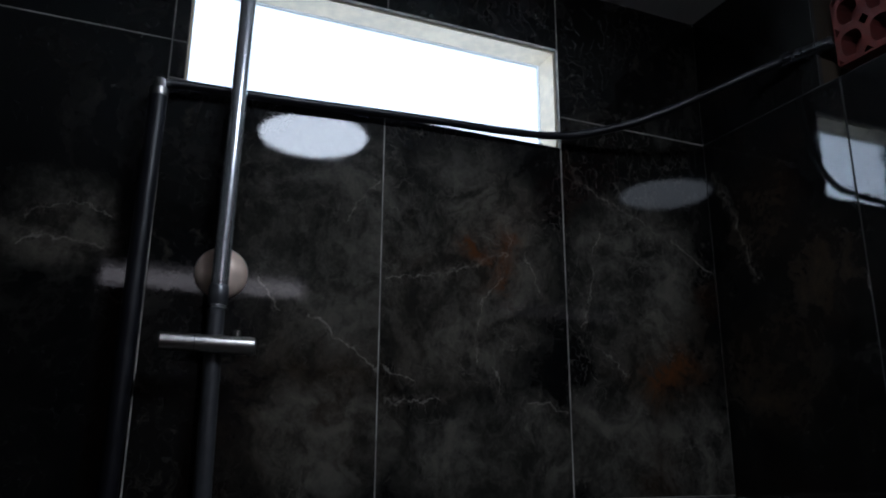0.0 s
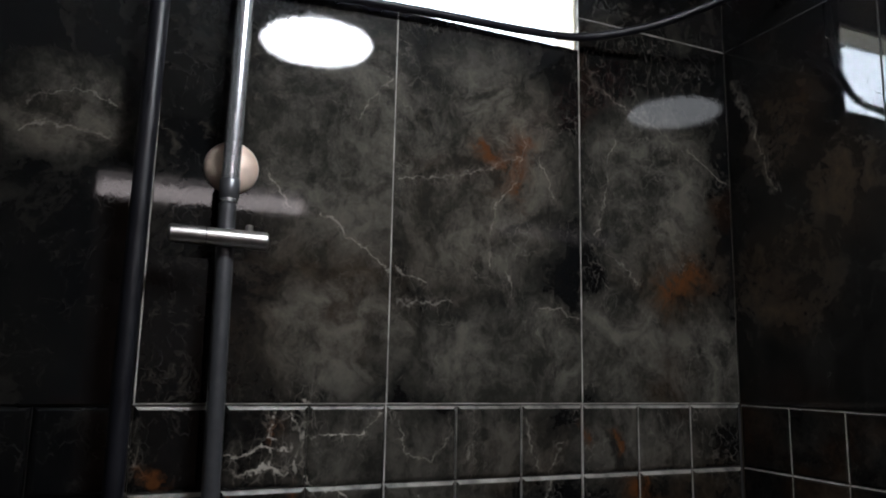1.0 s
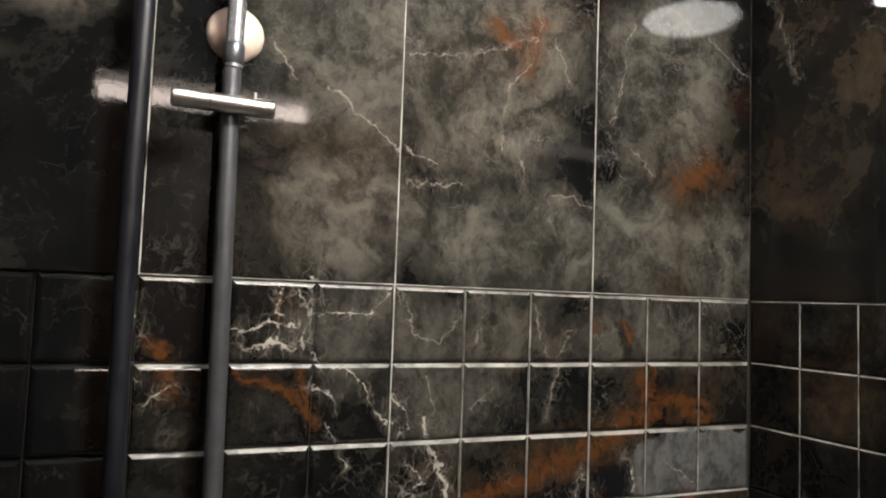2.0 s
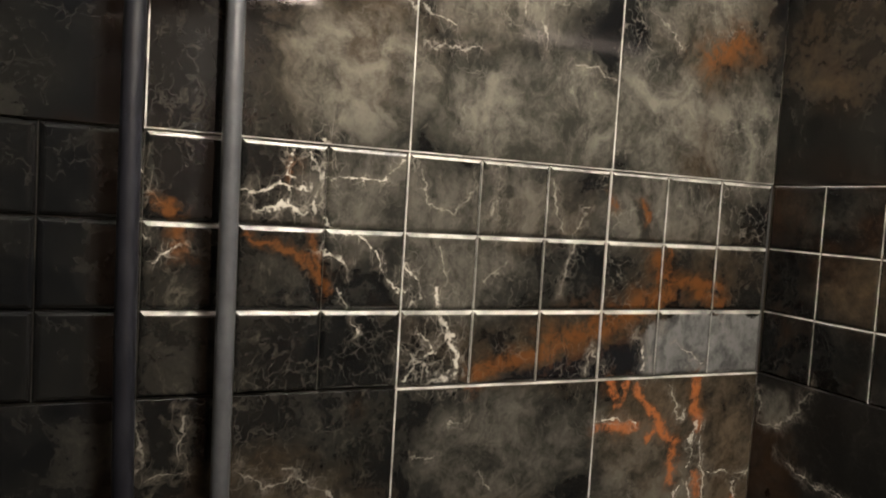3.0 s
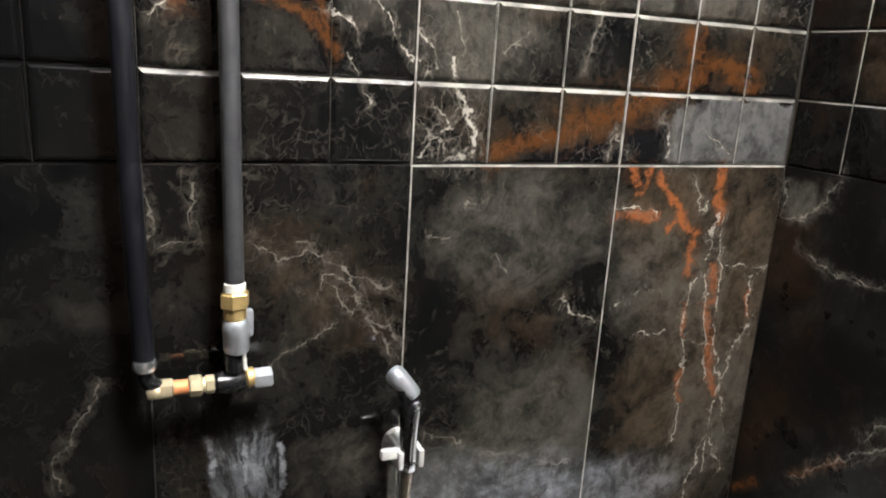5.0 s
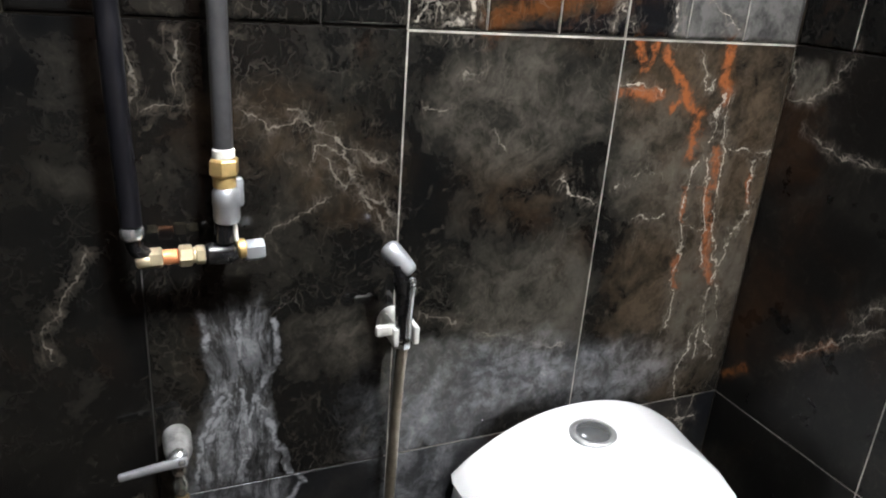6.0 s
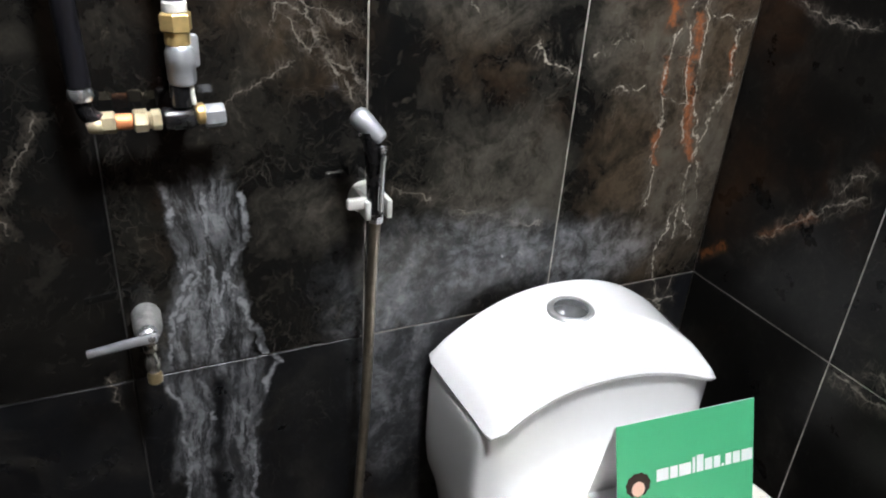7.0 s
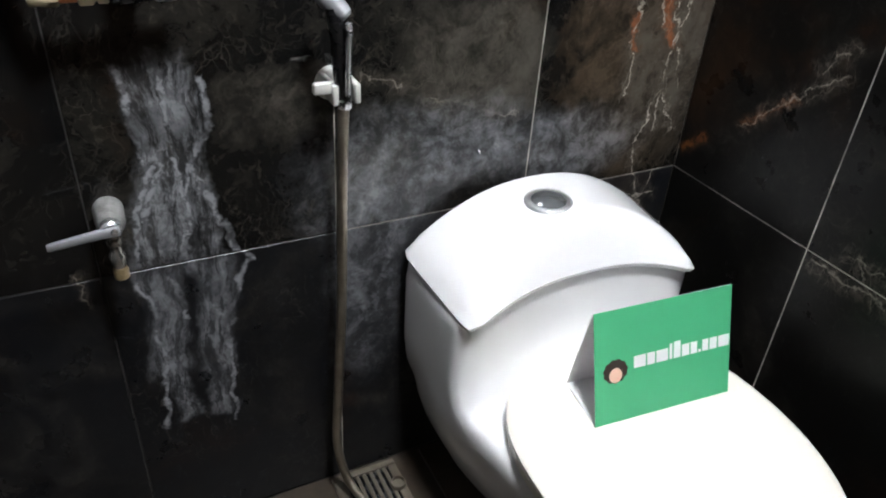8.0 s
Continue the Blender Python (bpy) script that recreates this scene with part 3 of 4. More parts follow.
def lathe(at, axis, profile, seg=28, bm=None, spin=0.0):
    """Turns a profile of (along, radius) about an axis; seg=6 makes a hexagon nut."""
    bm = bm or bmesh.new()
    turn = Vector(axis).to_track_quat("Z", "Y").to_matrix()
    rings = []
    for h, r in profile:
        rings.append([bm.verts.new(Vector(at) + turn @ Vector((max(r, 1e-5) * math.cos(spin + math.tau * i / seg), max(r, 1e-5) * math.sin(spin + math.tau * i / seg), h))) for i in range(seg)])
    for a, b in zip(rings, rings[1:]):
        for i in range(seg):
            j = (i + 1) % seg
            bm.faces.new((a[i], a[j], b[j], b[i]))
    bm.faces.new(rings[0][::-1])
    bm.faces.new(rings[-1])
    return bm


def rod(a, b, r, edge=0.0015, seg=24, bm=None):
    d = Vector(b) - Vector(a)
    n = d.length
    e = min(edge, r * 0.5, n * 0.4)
    return lathe(a, d, [(0, r - e), (e, r), (n - e, r), (n, r - e)], seg, bm)


def hexnut(a, b, r, spin=0.3):
    d = Vector(b) - Vector(a)
    n, e = d.length, d.length * 0.12
    return lathe(a, d, [(0, r * 0.86), (e, r), (n - e, r), (n, r * 0.86)], 6, None, spin)


def smooth_path(points, per=8):
    pts = [Vector(p) for p in points]
    out = []
    ext = [2 * pts[0] - pts[1]] + pts + [2 * pts[-1] - pts[-2]]
    for i in range(1, len(ext) - 2):
        p0, p1, p2, p3 = ext[i - 1:i + 3]
        for k in range(per):
            t = k / per
            out.append(0.5 * ((2 * p1) + (p2 - p0) * t + (2 * p0 - 5 * p1 + 4 * p2 - p3) * t * t + (3 * p1 - p0 - 3 * p2 + p3) * t ** 3))
    out.append(pts[-1])
    return out


def tube(points, radius, seg=16, ribs=0.0, pitch=0.0):
    bm = bmesh.new()
    up, rings = Vector((0.31, 0.2, 0.93)), []
    for i, p in enumerate(points):
        d = (points[min(i + 1, len(points) - 1)] - points[max(i - 1, 0)]).normalized()
        x = d.cross(up).normalized() if abs(d.dot(up)) < 0.98 else d.cross(Vector((1, 0, 0))).normalized()
        y = d.cross(x)
        up = x.cross(d)
        r = radius + (ribs if ribs and i % 2 else 0)
        rings.append([bm.verts.new(p + r * (math.cos(math.tau * k / seg) * x + math.sin(math.tau * k / seg) * y)) for k in range(seg)])
    for a, b in zip(rings, rings[1:]):
        for i in range(seg):
            j = (i + 1) % seg
            bm.faces.new((a[i], a[j], b[j], b[i]))
    bm.faces.new(rings[0][::-1])
    bm.faces.new(rings[-1])
    return bm


def loft(rings, closed_top=True, closed_bottom=True):
    bm = bmesh.new()
    rows = [[bm.verts.new(p) for p in ring] for ring in rings]
    n = len(rows[0])
    for a, b in zip(rows, rows[1:]):
        for i in range(n):
            j = (i + 1) % n
            bm.faces.new((a[i], a[j], b[j], b[i]))
    if closed_bottom:
        bm.faces.new(rows[0][::-1])
    if closed_top:
        bm.faces.new(rows[-1])
    return bm


def step(a, b, x):
    t = min(1, max(0, (x - a) / (b - a)))
    return t * t * (3 - 2 * t)


# ---- structure ----
x0, x1, w0, w1 = WIN
wall_n = part("wall_north", boxes(((LEFT - 0.12, 0.0075, 0), (0.12, 0.054, ZB)), ((LEFT - 0.12, 0.0075, ZB), (0.12, 0.054, ZT)),
                                  ((LEFT - 0.12, 0.0075, ZT), (0.12, 0.054, w0)), ((LEFT - 0.12, 0.0075, w0), (x0, 0.054, w1)),
                                  ((x1, 0.0075, w0), (0.12, 0.054, w1)), ((LEFT - 0.12, 0.0075, w1), (0.12, 0.054, CEIL))), M_DIRTY, smooth=False)
tagged(wall_n, "wall clad in dark marble tiles with pale joints", "wall", kind="structure")
wall_e = part("wall_east", boxes(((0.0075, REAR - 0.12, 0), (0.13, 0.0075, 1.965)), ((0.0075, -0.245, 1.965), (0.13, 0.0075, CEIL)),
                                 ((0.056, REAR - 0.12, 1.965), (0.13, -0.245, CEIL))), M_MORTAR, smooth=False)
tagged(wall_e, "wall of dark marble tiles with bare brick above", "wall", kind="structure")
wall_w = part("wall_west", boxes(((LEFT - 0.12, REAR - 0.12, 0), (LEFT, 0.0075, CEIL))), M_SIDE, smooth=False)
tagged(wall_w, "dark marble tiled wall", "wall", kind="structure")
DOOR = (-1.03, -0.37, 1.93, 2.0)
wall_s = part("wall_south", boxes(((LEFT, REAR - 0.12, 0), (DOOR[0], REAR, CEIL)), ((DOOR[1], REAR - 0.12, 0), (0.0075, REAR, CEIL)),
                                  ((DOOR[0], REAR - 0.12, DOOR[3]), (DOOR[1], REAR, CEIL))), M_SIDE, smooth=False)
tagged(wall_s, "dark marble tiled wall with the doorway", "wall", kind="structure")
floor = part("floor", boxes(((LEFT - 0.12, REAR - 0.4, -0.1), (0.13, 0.13, -0.004))), M_DIRTY, smooth=False)
tagged(floor, "grey-brown tiled bathroom floor, damp and worn", "floor", kind="structure")
ceiling = part("ceiling", boxes(((LEFT - 0.12, REAR - 0.13, CEIL), (0.13, 0.13, CEIL + 0.08))), M_CEIL, smooth=False)
tagged(ceiling, "plain white painted ceiling", "ceiling", kind="structure")

door = thing("door_1", (-0.73, REAR - 0.05, 0), "closed brown bathroom door with an open slot above", "door", kind="structure")
part("door_leaf", box(bmesh.new(), (DOOR[0] + 0.001, REAR - 0.075, 0.004), (DOOR[1] - 0.001, REAR - 0.035, DOOR[2]), 0.003), M_DOOR, door)
part("door_handle", rod((-0.46, REAR - 0.035, 1.0), (-0.46, REAR + 0.02, 1.0), 0.012), M_CHROME, door)
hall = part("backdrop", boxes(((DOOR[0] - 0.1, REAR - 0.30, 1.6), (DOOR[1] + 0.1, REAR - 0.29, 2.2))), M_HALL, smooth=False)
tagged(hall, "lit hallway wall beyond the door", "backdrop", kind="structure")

# window: plastered reveal, frame and pane
window = thing("window_1", ((x0 + x1) / 2, 0.06, w0), "high narrow window with cream plastered reveal, bright daylight", "window", kind="structure")
part("reveal", boxes(((x0, 0.0085, w0), (x1, 0.054, w0 + 0.004)), ((x0, 0.0085, w1 - 0.004), (x1, 0.054, w1)),
                     ((x0, 0.0085, w0 + 0.004), (x0 + 0.004, 0.054, w1 - 0.004)), ((x1 - 0.004, 0.0085, w0 + 0.004), (x1, 0.054, w1 - 0.004))), M_PLASTER, window, smooth=False)
part("window_frame", boxes(((x0, 0.056, w0), (x1, 0.066, w0 + 0.004)), ((x0, 0.056, w1 - 0.004), (x1, 0.066, w1)),
                           ((x0, 0.056, w0 + 0.004), (x0 + 0.004, 0.066, w1 - 0.004)), ((x1 - 0.004, 0.056, w0 + 0.004), (x1, 0.066, w1 - 0.004))), M_FRAME, window, smooth=False)
pane = part("pane", boxes(((x0 + 0.004, 0.059, w0 + 0.004), (x1 - 0.004, 0.062, w1 - 0.004))), M_GLASS, window, smooth=False)
pane.visible_shadow = False
day = part("backdrop", boxes(((x0 - 0.5, 0.62, w0 - 0.5), (x1 + 0.5, 0.63, w1 + 0.8))), M_DAY, smooth=False)
tagged(day, "bright overcast daylight outside the window", "backdrop", kind="structure")


# ---- ceiling lamp ----
LAMP = (-0.545, -0.745)
lamp = thing("ceiling_lamp", (*LAMP, CEIL), "round white flush ceiling lamp, switched on", "lamp")
part("housing", lathe((*LAMP, CEIL), (0, 0, -1), [(0, 0.140), (0.012, 0.142), (0.022, 0.140), (0.024, 0.136)], 48), M_FRAME, lamp)
part("diffuser", lathe((*LAMP, CEIL - 0.024), (0, 0, -1), [(0, 0.133), (0.004, 0.130), (0.009, 0.105), (0.012, 0.05), (0.0125, 0.0)], 48), M_DIFFUSER, lamp)


# ---- shower column ----
PX, PY = -0.814, -0.038
col = thing("shower_column", (PX, PY, 0.84), "chrome shower riser pipe with wall flange, slider and brass valve", "shower")
part("riser_lower", rod((PX + 0.002, PY, 0.945), (PX - 0.004, PY, 1.60), 0.0102), M_SATIN, col, "dull grey metal tube")
part("riser_upper", rod((PX - 0.003, PY, 1.60), (PX + 0.006, PY, 2.19), 0.0104), M_CHROME, col)
part("collar", lathe((PX - 0.003, PY, 1.605), (0, 0, 1), [(0, 0.0106), (0.002, 0.0118), (0.022, 0.0118), (0.024, 0.0106)]), M_SATIN, col)
part("wall_flange", lathe((PX + 0.002, 0.0, 1.652), (0, -1, 0), [(0, 0.0325), (0.003, 0.0330), (0.008, 0.0305), (0.013, 0.025), (0.017, 0.018), (0.019, 0.010)], 40), M_FLANGE, col, "round polished flange")
part("bracket", rod((PX + 0.001, -0.012, 1.652), (PX - 0.001, PY, 1.648), 0.0085), M_SATIN, col)
slider = part("slider", rod((-0.881, -0.055, 1.5565), (-0.772, -0.055, 1.5555), 0.0105, 0.002), M_STEEL, col, "brushed metal crossbar")
part("ring", lathe((-0.8425, -0.055, 1.5562), (1, 0, 0), [(0, 0.0095), (0.0012, 0.0109), (0.0022, 0.0095)]), M_BLACK, slider)
part("knob", rod((-0.793, -0.050, 1.563), (-0.793, -0.050, 1.574), 0.0045), M_STEEL, slider)
part("tape", rod((PX + 0.002, PY, 0.938), (PX + 0.002, PY, 0.952), 0.0118, 0.003), M_PTFE, col, "white sealing tape")
part("nut", hexnut((PX + 0.002, PY, 0.921), (PX + 0.002, PY, 0.940), 0.0158, 0.25), M_BRASS, col, "yellow brass hexagon nut")
part("neck", rod((PX + 0.002, PY, 0.908), (PX + 0.002, PY, 0.922), 0.0122), M_BRASS, col)
part("socket", lathe((PX + 0.003, PY, 0.868), (0, 0, 1), [(0, 0.009), (0.002, 0.0128), (0.006, 0.0142), (0.021, 0.0142), (0.022, 0.0148), (0.034, 0.0145), (0.040, 0.0120), (0.043, 0.0090)]), M_DULL, col, "dull chrome socket")
part("lug", box(bmesh.new(), (PX + 0.010, PY - 0.002, 0.885), (PX + 0.022, PY + 0.010, 0.918), 0.004), M_DULL, col)
part("stem", rod((PX, PY, 0.846), (PX, PY, 0.870), 0.0105), M_BLACK, col)
part("valve_body", lathe((PX - 0.022, PY, 0.834), (1, 0, 0), [(0, 0.008), (0.004, 0.0120), (0.028, 0.0125), (0.034, 0.009)]), M_BLACK, col, "dark valve body")
part("outlet", rod((PX, PY, 0.834), (PX, 0.0, 0.834), 0.010), M_BLACK, col)
part("brass_ring", lathe((PX + 0.013, PY, 0.837), (1, 0.0, 0.1), [(0, 0.009), (0.002, 0.0112), (0.008, 0.0112), (0.010, 0.009)]), M_BRASS, col, "brass ring")
part("pin", rod((PX + 0.012, PY - 0.004, 0.848), (PX + 0.010, PY - 0.004, 0.872), 0.0026), M_PTFE, col)
part("handle_nut", hexnut((PX + 0.021, PY, 0.8345), (PX + 0.042, PY, 0.8355), 0.0125, 0.5), M_DULL, col, "bright hexagon end nut")

# coupling from the black pipe to the valve
coup = thing("pipe_coupling", (-0.87, PY, 0.84), "brass pipe coupling with a copper sleeve between valve and pipe", "fitting")
part("elbow", tube(smooth_path([(-0.906, PY, 0.866), (-0.905, PY, 0.850), (-0.900, PY, 0.841), (-0.888, PY, 0.834)], 6), 0.0085), M_BLACK, coup, "black elbow")
part("cone", lathe((-0.905, PY - 0.004, 0.831), (1, 0.1, 0.15), [(0, 0.0045), (0.002, 0.0065), (0.012, 0.0085), (0.014, 0.0075)]), M_PALE_BRASS, coup)
part("nut", hexnut((-0.892, PY, 0.834), (-0.878, PY, 0.834), 0.0112, 0.4), M_PALE_BRASS, coup)
part("sleeve", rod((-0.879, PY, 0.834), (-0.862, PY, 0.834), 0.0082), M_COPPER, coup, "orange copper sleeve")
part("nut", hexnut((-0.862, PY, 0.834), (-0.848, PY, 0.834), 0.0118, 0.1), M_PALE_BRASS, coup)
part("ring", rod((-0.849, PY, 0.834), (-0.844, PY, 0.834), 0.0085), M_PALE_BRASS, coup)
part("end_nut", hexnut((-0.845, PY, 0.834), (-0.835, PY, 0.834), 0.0106, 0.3), M_PALE_BRASS, coup)

# ---- black supply pipe and the hose under the window ----
pipe = thing("supply_pipe", (-0.907, PY, 0.86), "black plastic water pipe running up the wall", "pipe")
part("tube", tube(smooth_path([(-0.906, PY, 0.872), (-0.911, PY, 1.05), (-0.914, PY, 1.35), (-0.912, PY, 1.60), (-0.909, PY, 1.862)], 10), 0.0108), M_PIPE, pipe)
part("ferrule", lathe((-0.906, PY, 0.858), (0, 0, 1), [(0, 0.0108), (0.002, 0.0120), (0.009, 0.0120), (0.012, 0.0108)]), M_CHROME, pipe, "chrome ring")
part("cap", lathe((-0.909, PY, 1.860), (0, 0, 1), [(0, 0.0095), (0.002, 0.0112), (0.012, 0.0112), (0.015, 0.008), (0.026, 0.006)]), M_STEEL, pipe, "grey metal end fitting")
hose = thing("water_hose", (-0.5, -0.04, 1.88), "black rubber hose sagging across the window sill", "hose")
part("tube", tube(smooth_path([(-0.908, -0.034, 1.880), (-0.88, -0.018, 1.893), (-0.74, -0.014, 1.900), (-0.60, -0.014, 1.907), (-0.50, -0.014, 1.911), (-0.404, -0.015, 1.914), (-0.306, -0.022, 1.921), (-0.219, -0.055, 1.940), (-0.156, -0.09, 1.963), (-0.104, -0.125, 1.987), (-0.062, -0.158, 2.007), (-0.028, -0.195, 2.021), (0.012, -0.262, 2.030)], 8), 0.0062), M_PIPE, hose)
part("end_fitting", rod((-0.022, -0.203, 2.022), (0.016, -0.268, 2.031), 0.0105), M_BLACK, hose, "black end fitting")

# ---- wall tap ----
tap = thing("wall_tap", (-0.876, 0, 0.595), "chrome wall tap with a lever and lime spots", "tap")
knurled = []
for depth, radius, rib in ((0.0, 0.0160, 0.0), (0.003, 0.0170, 0.0), (0.006, 0.0168, 0.0011), (0.034, 0.0162, 0.0011), (0.038, 0.0150, 0.0), (0.042, 0.0120, 0.0), (0.050, 0.0105, 0.0)):
    knurled.append([Vector((-0.876 + (radius - rib * (k % 2)) * math.cos(math.tau * k / 48), -depth, 0.584 + (radius - rib * (k % 2)) * math.sin(math.tau * k / 48))) for k in range(48)])
part("body", loft(knurled), M_LIMED, tap, "dull limed ribbed body")
part("spindle", lathe((-0.877, -0.046, 0.586), (0, -1, 0), [(0, 0.0115), (0.010, 0.0115), (0.013, 0.009)]), M_CHROME, tap)
bar = []
for x, y, z, w, h in ((-0.868, -0.0570, 0.5865, 0.0030, 0.0050), (-0.870, -0.0575, 0.5865, 0.0040, 0.0060), (-0.886, -0.0580, 0.5855, 0.0038, 0.0052), (-0.940, -0.0590, 0.5800, 0.0034, 0.0042), (-0.942, -0.0590, 0.5798, 0.0026, 0.0034)):
    bar.append([Vector((x, y + w * a, z + h * c)) for a, c in ((-1, -0.6), (-1, 0.6), (-0.6, 1), (0.6, 1), (1, 0.6), (1, -0.6), (0.6, -1), (-0.6, -1))])
part("lever", loft(bar), M_DULL, tap, "flat grey lever")
part("screw", lathe((-0.874, -0.0605, 0.5868), (0, -1, 0), [(0, 0.0042), (0.0015, 0.0042), (0.0022, 0.0030)], 16), M_CHROME, tap)
part("spout", lathe((-0.877, -0.046, 0.577), (0.02, -0.05, -1), [(0, 0.008), (0.006, 0.0095), (0.012, 0.0095), (0.016, 0.0065), (0.024, 0.0070), (0.028, 0.0090), (0.038, 0.0090), (0.044, 0.006)]), M_SCALED, tap)
part("nozzle", lathe((-0.876, -0.048, 0.533), (0, -0.05, -1), [(0, 0.007), (0.003, 0.0085), (0.013, 0.0085), (0.015, 0.006)]), M_OLD_BRASS, tap, "dull brass nozzle")

# ---- hand spray on its holder ----
SX, SY = -0.602, -0.045
spray = thing("hand_spray", (SX, SY, 0.72), "chrome hand bidet spray with steel hose", "bidet spray")
part("head", lathe((-0.632, -0.046, 0.831), (0.60, -0.42, -0.66), [(0, 0.005), (0.002, 0.0095), (0.006, 0.0122), (0.014, 0.0126), (0.034, 0.0108), (0.042, 0.0094), (0.045, 0.006)]), M_DULL, spray)
part("grip", tube(smooth_path([(-0.617, -0.058, 0.812), (-0.613, -0.058, 0.790), (-0.608, -0.052, 0.755), (-0.604, -0.047, 0.705)], 6), 0.0105), M_BLACK, spray, "dark glossy grip")
part("trigger", tube(smooth_path([(-0.604, -0.072, 0.786), (-0.605, -0.070, 0.772), (-0.604, -0.064, 0.735), (-0.603, -0.061, 0.712)], 6), 0.0036), M_CHROME, spray)
part("hose", tube(smooth_path([(-0.603, -0.046, 0.706), (-0.606, -0.042, 0.60), (-0.609, -0.038, 0.40), (-0.617, -0.032, 0.20), (-0.620, -0.034, 0.11), (-0.610, -0.050, 0.045), (-0.594, -0.080, 0.018), (-0.572, -0.135, 0.012), (-0.53, -0.20, 0.012)], 26), 0.0068, 12, 0.0006), M_HOSE, spray, "ribbed steel hose")
part("hose_nut", hexnut((-0.603, -0.046, 0.690), (-0.603, -0.047, 0.708), 0.0095), M_CHROME, spray)
part("neck", rod((-0.606, -0.070, 0.797), (-0.605, -0.073, 0.788), 0.0045), M_CHROME, spray)
holder = thing("spray_holder", (SX, 0, 0.715), "chrome wall holder clip for the hand spray", "holder")
part("base", lathe((-0.603, 0.0, 0.706), (0, -1, 0), [(0, 0.021), (0.003, 0.022), (0.010, 0.020), (0.014, 0.014)]), M_CLIP, holder)
for sx in (-1, 1):
    part("prong", box(bmesh.new(), (-0.603 + sx * 0.0135 - 0.0035, -0.058, 0.698), (-0.603 + sx * 0.0135 + 0.0035, -0.004, 0.722), 0.002), M_CLIP, holder)
part("wing", box(bmesh.new(), (-0.640, -0.050, 0.710), (-0.612, -0.040, 0.724), 0.003), M_CLIP, holder)


# ---- toilet ----
TX = -0.3015
toilet = thing("toilet", (TX, -0.3, 0), "white one-piece ceramic toilet with closed ivory seat", "toilet")


def outline(z, shrink=0.0):
    """Plan of the ceramic body at a height: broad tank at the back, egg-shaped bowl in front."""
    k = step(0.0, 0.27, z)
    back_w = 0.095 + 0.107 * math.sin(min(1, z / 0.27) * math.pi / 2) ** 0.9
    bowl_w = 0.090 + 0.097 * math.sin(min(1, z / 0.27) * math.pi / 2) ** 0.9 - shrink
    front = -0.43 - 0.177 * k + shrink
    n, ring = 64, []
    for i in range(n):
        a = math.tau * i / n
        c, s = math.cos(a), math.sin(a)
        if s >= 0:
            y = -0.13 + 0.118 * abs(s) ** 0.35
            x = back_w * math.copysign(abs(c) ** 0.4, c)
        else:
            d = abs(s)
            y = -0.13 + (front + 0.13) * d ** 1.15
            w = back_w + (bowl_w - back_w) * step(0.0, 0.42, d)
            x = w * math.copysign(abs(c) ** 0.8, c)
        ring.append(Vector((TX + x, y, z)))
    return ring


bowl_rings = [outline(z, q) for z, q in ((0, 0), (0.012, 0), (0.04, 0), (0.08, 0), (0.12, 0), (0.16, 0), (0.20, 0), (0.235, 0), (0.258, 0), (0.270, 0.002), (0.279, 0.007), (0.283, 0.014))]


def tank_ring(z, grow=0.0):
    """Plan of the tank: hollow front between two rounded horns, broader at the back."""
    ring, n = [], 28
    up = step(0.27, 0.42, z)
    wf = np.interp(z, (0.15, 0.20, 0.24, 0.27, 0.30, 0.34, 0.40), (0.150, 0.174, 0.189, 0.1965, 0.1990, 0.1995, 0.199)) + grow
    wb = np.interp(z, (0.15, 0.20, 0.24, 0.27, 0.30), (0.155, 0.180, 0.197, 0.2027, 0.2040)) + grow
    hollow = 0.034 * step(0.25, 0.40, z)
    for i in range(n + 1):                     # front, left to right
        u = -1 + 2 * i / n
        corner = max(0, abs(u) - 0.84) / 0.16
        ring.append(Vector((TX + u * wf, -0.188 - 0.006 * up + hollow * (1 - u * u) + 0.016 * corner ** 2.2 - 0.02 * (1 - step(0.26, 0.34, z)), z)))
    y0 = ring[-1].y
    for i in range(1, 7):                      # right flank, back, left flank
        k = i / 6
        ring.append(Vector((TX + wf + (wb - wf) * math.sin(k * math.pi / 2), y0 + (-0.014 - y0) * k, z)))
    for i in range(1, 13):
        ring.append(Vector((TX + wb - 2 * wb * i / 12, -0.014, z)))
    for i in range(1, 6):
        k = 1 - i / 6
        ring.append(Vector((TX - wf - (wb - wf) * math.sin(k * math.pi / 2), y0 + (-0.014 - y0) * k, z)))
    return ring


def crown(u):
    return 0.535 - 0.078 * abs(u) ** 2.2


def body_top(p):
    """Height of the tank's rim under the lid."""
    u = (p.x - TX) / 0.2
    v = min(1, max(0, (-0.012 - p.y) / (0.158 + 0.034 * u * u)))
    return crown(min(1, abs(u))) - step(0.72, 1.03, v) * 0.066 * (1 - min(1, u * u)) - 0.014 * v * min(1, u * u) - 0.0145


levels = [0.15, 0.18, 0.20, 0.22, 0.24, 0.255, 0.27, 0.285, 0.30, 0.32, 0.34, 0.37, 0.40]
rings = [tank_ring(z) for z in levels]
rings.append([Vector((p.x, p.y, body_top(p))) for p in tank_ring(0.42, -0.0015)])
both = loft(rings)
scrap = bpy.data.meshes.new("scrap")
lower = loft(bowl_rings)
lower.to_mesh(scrap)
lower.free()
both.from_mesh(scrap)
bpy.data.meshes.remove(scrap)
body = part("ceramic_body", both, M_CERAMIC, toilet)
fuse = body.modifiers.new("fuse", "REMESH")
fuse.mode, fuse.voxel_size, fuse.use_smooth_shade = "VOXEL", 0.005, True
melt = body.modifiers.new("melt", "SMOOTH")
melt.factor, melt.iterations = 0.5, 44


